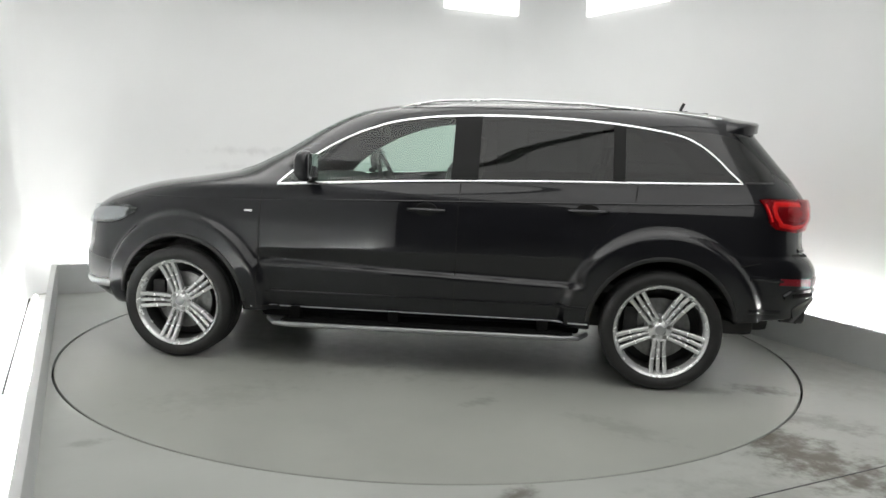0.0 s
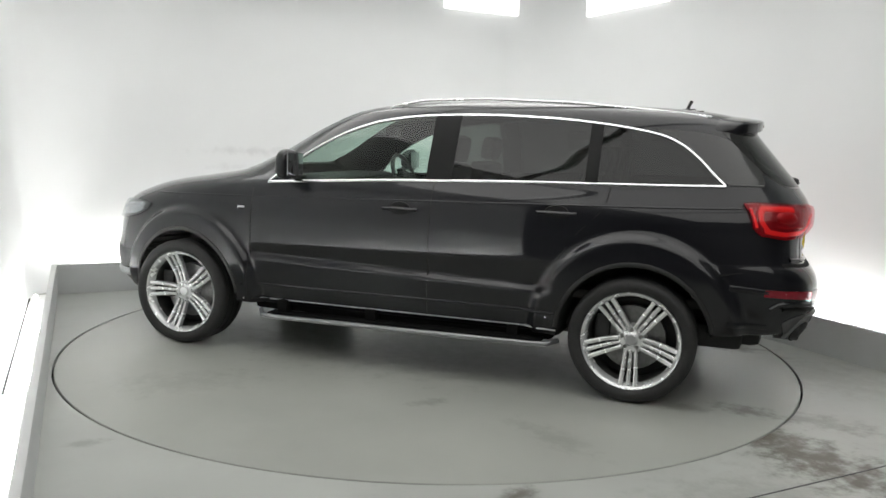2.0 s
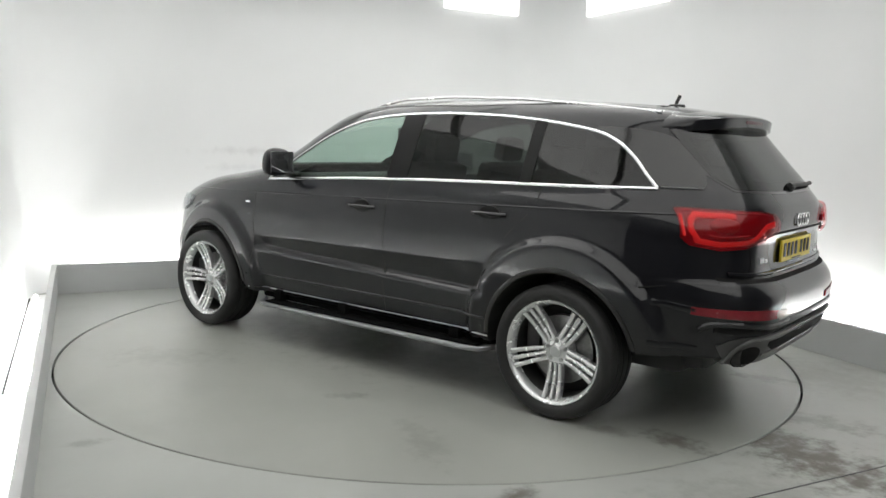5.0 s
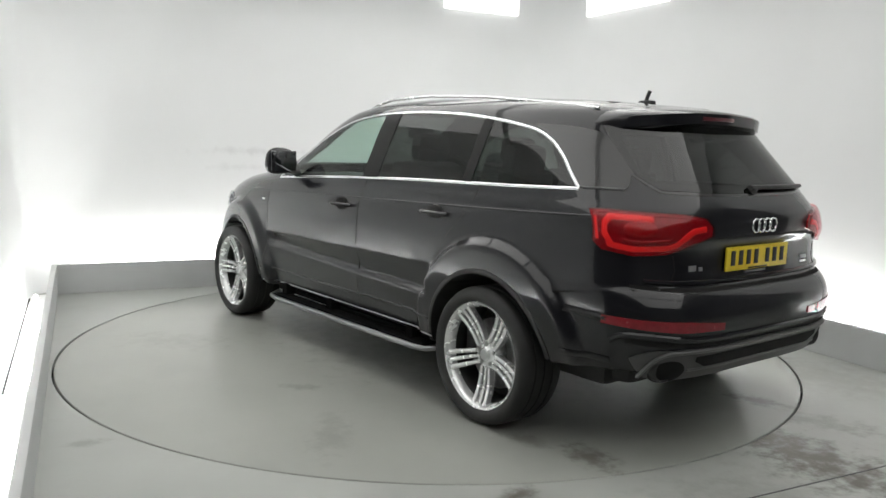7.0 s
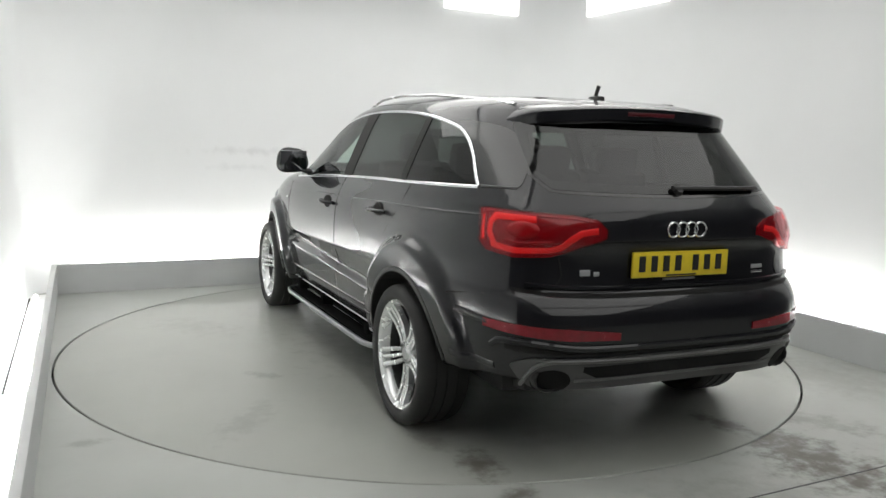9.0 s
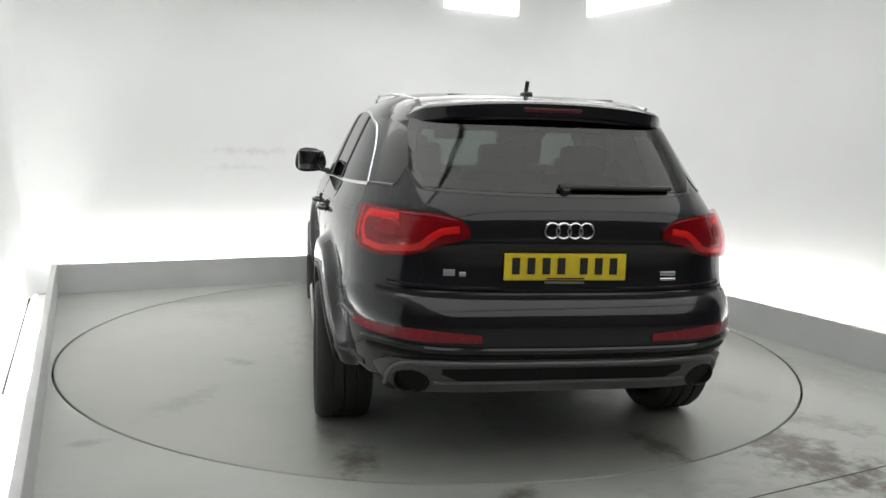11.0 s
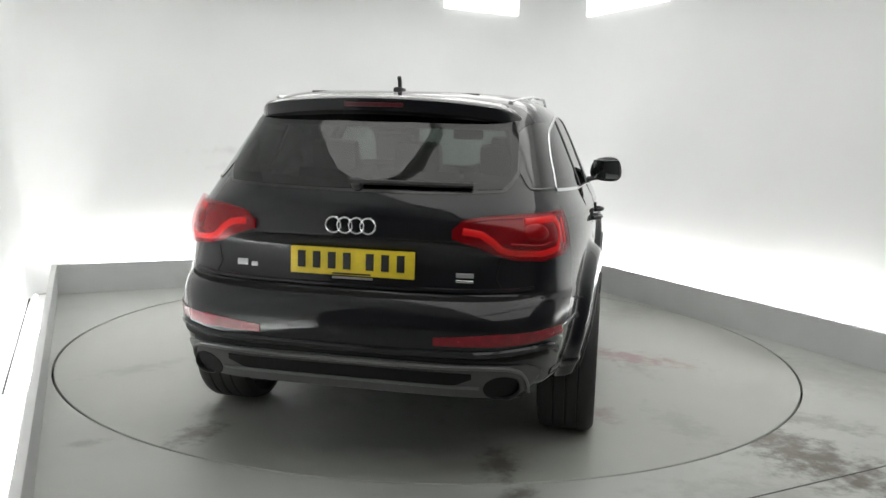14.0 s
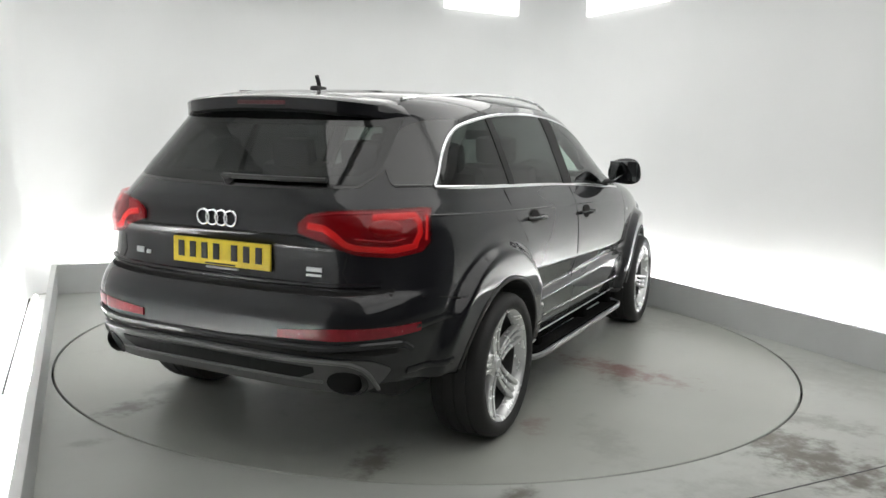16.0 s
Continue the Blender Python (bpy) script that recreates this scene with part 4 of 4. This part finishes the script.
        part("cover", patch(S, 0.41, 0.965, lo, hi, 30, 8, 0.024, 0.022), RED_COVER, tl, "clear red outer cover").visible_shadow = False
        # fog reflector in the bumper
        fl, fh = curve(([0.36, 0.60, 0.98], [0.600, 0.606, 0.632])), curve(([0.36, 0.60, 0.98], [0.632, 0.655, 0.668]))
        part("bumper_reflector", patch(S, 0.36, 0.98, fl, fh, 24, 3, 0.006, 0.012), RED_DARK, car, "long dark red bumper reflector")
        # exhaust
        ex = new("exhaust_tip")
        ex.parent = car
        bm = bmesh.new()
        lathe(bm, [(0.045, 0.06), (0.047, 0.0), (0.052, -0.006), (0.056, 0.0), (0.054, 0.12)], 32, "x")
        for v in bm.verts:
            v.co.y *= 1.2
        part("pipe", bm, PLASTIC, ex, "sooty dark tailpipe")
        bm = bmesh.new()
        lathe(bm, [(0.0005, 0.055), (0.046, 0.055)], 32, "x")
        for v in bm.verts:
            v.co.y *= 1.2
        part("bore", bm, GAP, ex)
        ex.matrix_basis = pose(rear_x(0.635, 0.43) + 0.004, s * 0.635, 0.430)
    # number plate with bars for its characters
    pl = new("number_plate")
    pl.parent = car
    px = rear_x(0.13, 0.895) - 0.014
    bm = bmesh.new()
    box(bm, px, 0, 0.896, 0.012, 0.52, 0.111, 0.003)
    part("plate", bm, PLATE_YELLOW, pl, "yellow number plate")
    y = 0.212
    for k in range(7):
        bm = bmesh.new()
        box(bm, px - 0.008, y, 0.900, 0.004, 0.032, 0.068, 0.001)
        part("character_bar", bm, PLATE_BLACK, pl)
        y -= 0.064 if k != 3 else 0.096
    bm = bmesh.new()
    box(bm, px - 0.007, 0, 0.848, 0.003, 0.16, 0.006)
    part("caption_bar", bm, PLATE_BLACK, pl)
    # emblem of four plain rings
    em = new("emblem")
    em.parent = car
    for k in range(4):
        bm = bmesh.new()
        yc = 0.072 - 0.048 * k
        ring = []
        for i in range(37):
            a = 2 * math.pi * i / 36
            yy, zz = yc + 0.031 * math.cos(a), 1.047 + 0.031 * math.sin(a)
            ring.append((rear_x(yy, zz) - 0.008, yy, zz))
        sweep(bm, ring, 0.0045, 8, False)
        part("ring", bm, CHROME, em, "chrome ring")
    # badges as plain bars
    for d0, d1, z, tall in ((0.505, 0.458, 0.868, 0.026), (0.440, 0.414, 0.862, 0.018), (-0.425, -0.495, 0.866, 0.018)):
        part("badge_bar", ribbon(R, line((d0, z), (d1, z), 4), tall, 0.0, 0.004), SATIN, car, "small silver badge")
    part("badge_underline", ribbon(R, line((-0.425, 0.842), (-0.495, 0.842), 4), 0.010, 0.0, 0.003), CHROME, car, "bright badge underline")
    # seams of the tailgate
    part("panel_gap", ribbon(R, [(d, 0.985 + 0.012 * (abs(d) < 0.45)) for d in np.linspace(-0.56, 0.56, 24)], 0.012, 0.0003, 0.0015), GAP, car)
    part("panel_gap", ribbon(R, [(d, 0.772 + 0.02 * (abs(d) / 0.75) ** 3) for d in np.linspace(-0.80, 0.80, 30)], 0.016, 0.0003, 0.0015), GAP, car)
    for s in (1, -1):
        part("panel_gap", ribbon(R, [(s * 0.80, 0.78), (s * 0.62, 0.80), (s * 0.585, 0.86), (s * 0.60, 0.93)], 0.006, 0.0003, 0.0012), GAP, car)
    part("tailgate_handle", ribbon(R, [(d, 0.829) for d in np.linspace(-0.085, 0.085, 10)], 0.010, 0.001, 0.008), SATIN, car, "slim silver handle strip under the plate")
    part("tailgate_lip", ribbon(R, [(d, 0.799 + 0.02 * (abs(d) / 0.75) ** 3) for d in np.linspace(-0.74, 0.74, 40)], 0.022, 0.0, 0.012), PAINT, car)
    # lower bumper
    crease = eased([0.0, 0.5, 0.8, 0.88, 0.93], [0.562, 0.568, 0.590, 0.590, 0.560])
    part("bumper_step", ribbon(R, [(d, interp(abs(d), *crease)) for d in np.linspace(-0.93, 0.93, 60)], 0.030, 0.0, 0.014), PAINT, car, "glossy black bumper crease")
    rim = eased([0.0, 0.30, 0.56, 0.64, 0.70, 0.735, 0.75], [0.512, 0.514, 0.520, 0.518, 0.498, 0.455, 0.40])
    part("diffuser_edge", ribbon(R, [(d, interp(abs(d), *rim)) for d in np.concatenate([np.linspace(-0.75, -0.6, 20), np.linspace(-0.58, 0.58, 24), np.linspace(0.6, 0.75, 20)])], 0.018, 0.009, 0.010), SATIN_GREY, car, "grey diffuser edge over the tailpipes")
    part("bumper_recess", patch(R, -0.86, 0.86, lambda d: 0.535 + 0.02 * (abs(d) / 0.9) ** 2, lambda d: 0.560 + 0.02 * (abs(d) / 0.9) ** 2, 40, 2, 0.006, 0.01), GAP, car)
    part("diffuser", patch(R, -0.82, 0.82, lambda d: 0.385 + 0.095 * (max(abs(d) - 0.66, 0) / 0.16) ** 2, lambda d: 0.528 - 0.040 * (max(abs(d) - 0.70, 0) / 0.12) ** 2, 48, 6, 0.008, 0.02), SATIN_DARK, car, "grey lower bumper panel")
    part("diffuser_grille", patch(R, -0.51, 0.51, lambda d: 0.440 + 0.03 * max(abs(d) - 0.44, 0) / 0.07, lambda d: 0.492, 30, 4, 0.011, 0.004), GAP, car, "black mesh bumper grille")
    part("diffuser_lip", ribbon(R, [(d, 0.432) for d in np.linspace(-0.54, 0.54, 24)], 0.012, 0.010, 0.006), SATIN_GREY, car)
    for s in (1, -1):
        part("exhaust_recess", patch(lambda d, z, s=s: R(d * s, z), 0.555, 0.715, lambda d: 0.425 - 0.05 * math.sqrt(max(1 - ((d - 0.635) / 0.081) ** 2, 0)), lambda d: 0.425 + 0.055 * math.sqrt(max(1 - ((d - 0.635) / 0.081) ** 2, 0)), 16, 6, 0.011, 0.006), GAP, car)
    # underbody
    bm = bmesh.new()
    box(bm, 0.0, 0, 0.36, 4.1, 1.40, 0.14, 0.04)
    part("underbody", bm, CABIN, car, "dark underbody tray")
    bm = bmesh.new()
    box(bm, -0.03, 0, 0.33, 1.98, 1.68, 0.13, 0.03)
    part("floor_tray", bm, MATT_RUBBER, car, "dark floor tray between the wheels")
    bm = bmesh.new()
    box(bm, -2.0, 0.25, 0.37, 0.30, 0.8, 0.12, 0.05)
    part("silencer", bm, CABIN, car, "dull steel exhaust silencer")


build_tail()


# ---- cabin ----
def build_cabin():
    def seat(x, y, w, top, rest=True):
        r = new("seat")
        r.parent = car
        bm = bmesh.new()
        box(bm, x + 0.18, y, 0.72, 0.50, w, 0.16, 0.05)
        part("cushion", bm, LEATHER, r)
        bm = bmesh.new()
        box(bm, x - 0.12, y, 0.98, 0.13, w, 0.56, 0.05, Matrix.Rotation(radians(-14), 4, "Y"))
        part("backrest", bm, LEATHER, r)
        if rest:
            bm = bmesh.new()
            box(bm, x - 0.21, y, top, 0.10, 0.26, 0.17, 0.045, Matrix.Rotation(radians(-10), 4, "Y"))
            part("headrest", bm, LEATHER, r)
            for k in (-0.06, 0.06):
                bm = bmesh.new()
                sweep(bm, [(x - 0.20, y + k, top - 0.05), (x - 0.185, y + k, top - 0.16)], 0.006, 8)
                part("headrest_post", bm, CHROME, r)
    for y in (0.38, -0.38):
        seat(-0.05, y, 0.50, 1.345)
    for y in (0.46, 0.0, -0.46):
        seat(-1.0, y, 0.44, 1.30)
    bm = bmesh.new()
    box(bm, 0.82, 0, 1.01, 0.42, 1.44, 0.24, 0.07)
    part("dashboard", bm, CABIN, car, "dark grey dashboard")
    sw = new("steering_wheel")
    sw.parent = car
    bm = bmesh.new()
    lathe(bm, [(0.185 + 0.016 * math.cos(a), 0.016 * math.sin(a)) for a in np.linspace(0, 2 * math.pi, 9)[:-1]], 40, "x", closed=True)
    part("wheel_rim", bm, LEATHER, sw)
    bm = bmesh.new()
    box(bm, 0, 0, 0, 0.05, 0.14, 0.11, 0.02)
    box(bm, 0.005, 0, 0, 0.02, 0.36, 0.035, 0.008)
    part("wheel_boss", bm, CABIN, sw)
    sw.matrix_basis = pose(0.42, -0.38, 1.10, 0, 22, 0)
    bm = bmesh.new()
    box(bm, 0.36, 0, 1.44, 0.03, 0.22, 0.07, 0.015)
    part("interior_mirror", bm, CABIN, car)
    bm = bmesh.new()
    box(bm, -0.8, 0, 1.602, 1.9, 0.80, 0.016, 0.004)
    part("headlining", bm, LEATHER, car, "grey cloth headlining")
    bm = bmesh.new()
    box(bm, -0.7, 0, 0.55, 2.9, 1.60, 0.05, 0.01)
    part("cabin_floor", bm, CABIN, car)
    bm = bmesh.new()
    box(bm, -1.75, 0, 1.14, 0.75, 1.40, 0.02, 0.006)
    part("load_cover", bm, CABIN, car, "dark load cover")


build_cabin()


# ---- movement ----
TURN = (171.535, -5.7075, -0.09638, 0.0019709)


def motions():
    rows_car, rows_disc = [], []
    for k in range(33):
        t = k * 0.5
        a = TURN[0] + t * (TURN[1] + t * (TURN[2] + t * TURN[3]))
        c, s = math.cos(radians(a)), math.sin(radians(a))
        ox, oy = 0.0228, -0.1549
        rows_car.append((t, pose(c * ox - s * oy, s * ox + c * oy, 0.0, 0, 0, a)))
        rows_disc.append((t, pose(0, 0, 0, 0, 0, a)))
    walk(car, rows_car)
    walk(turntable, rows_disc)


motions()
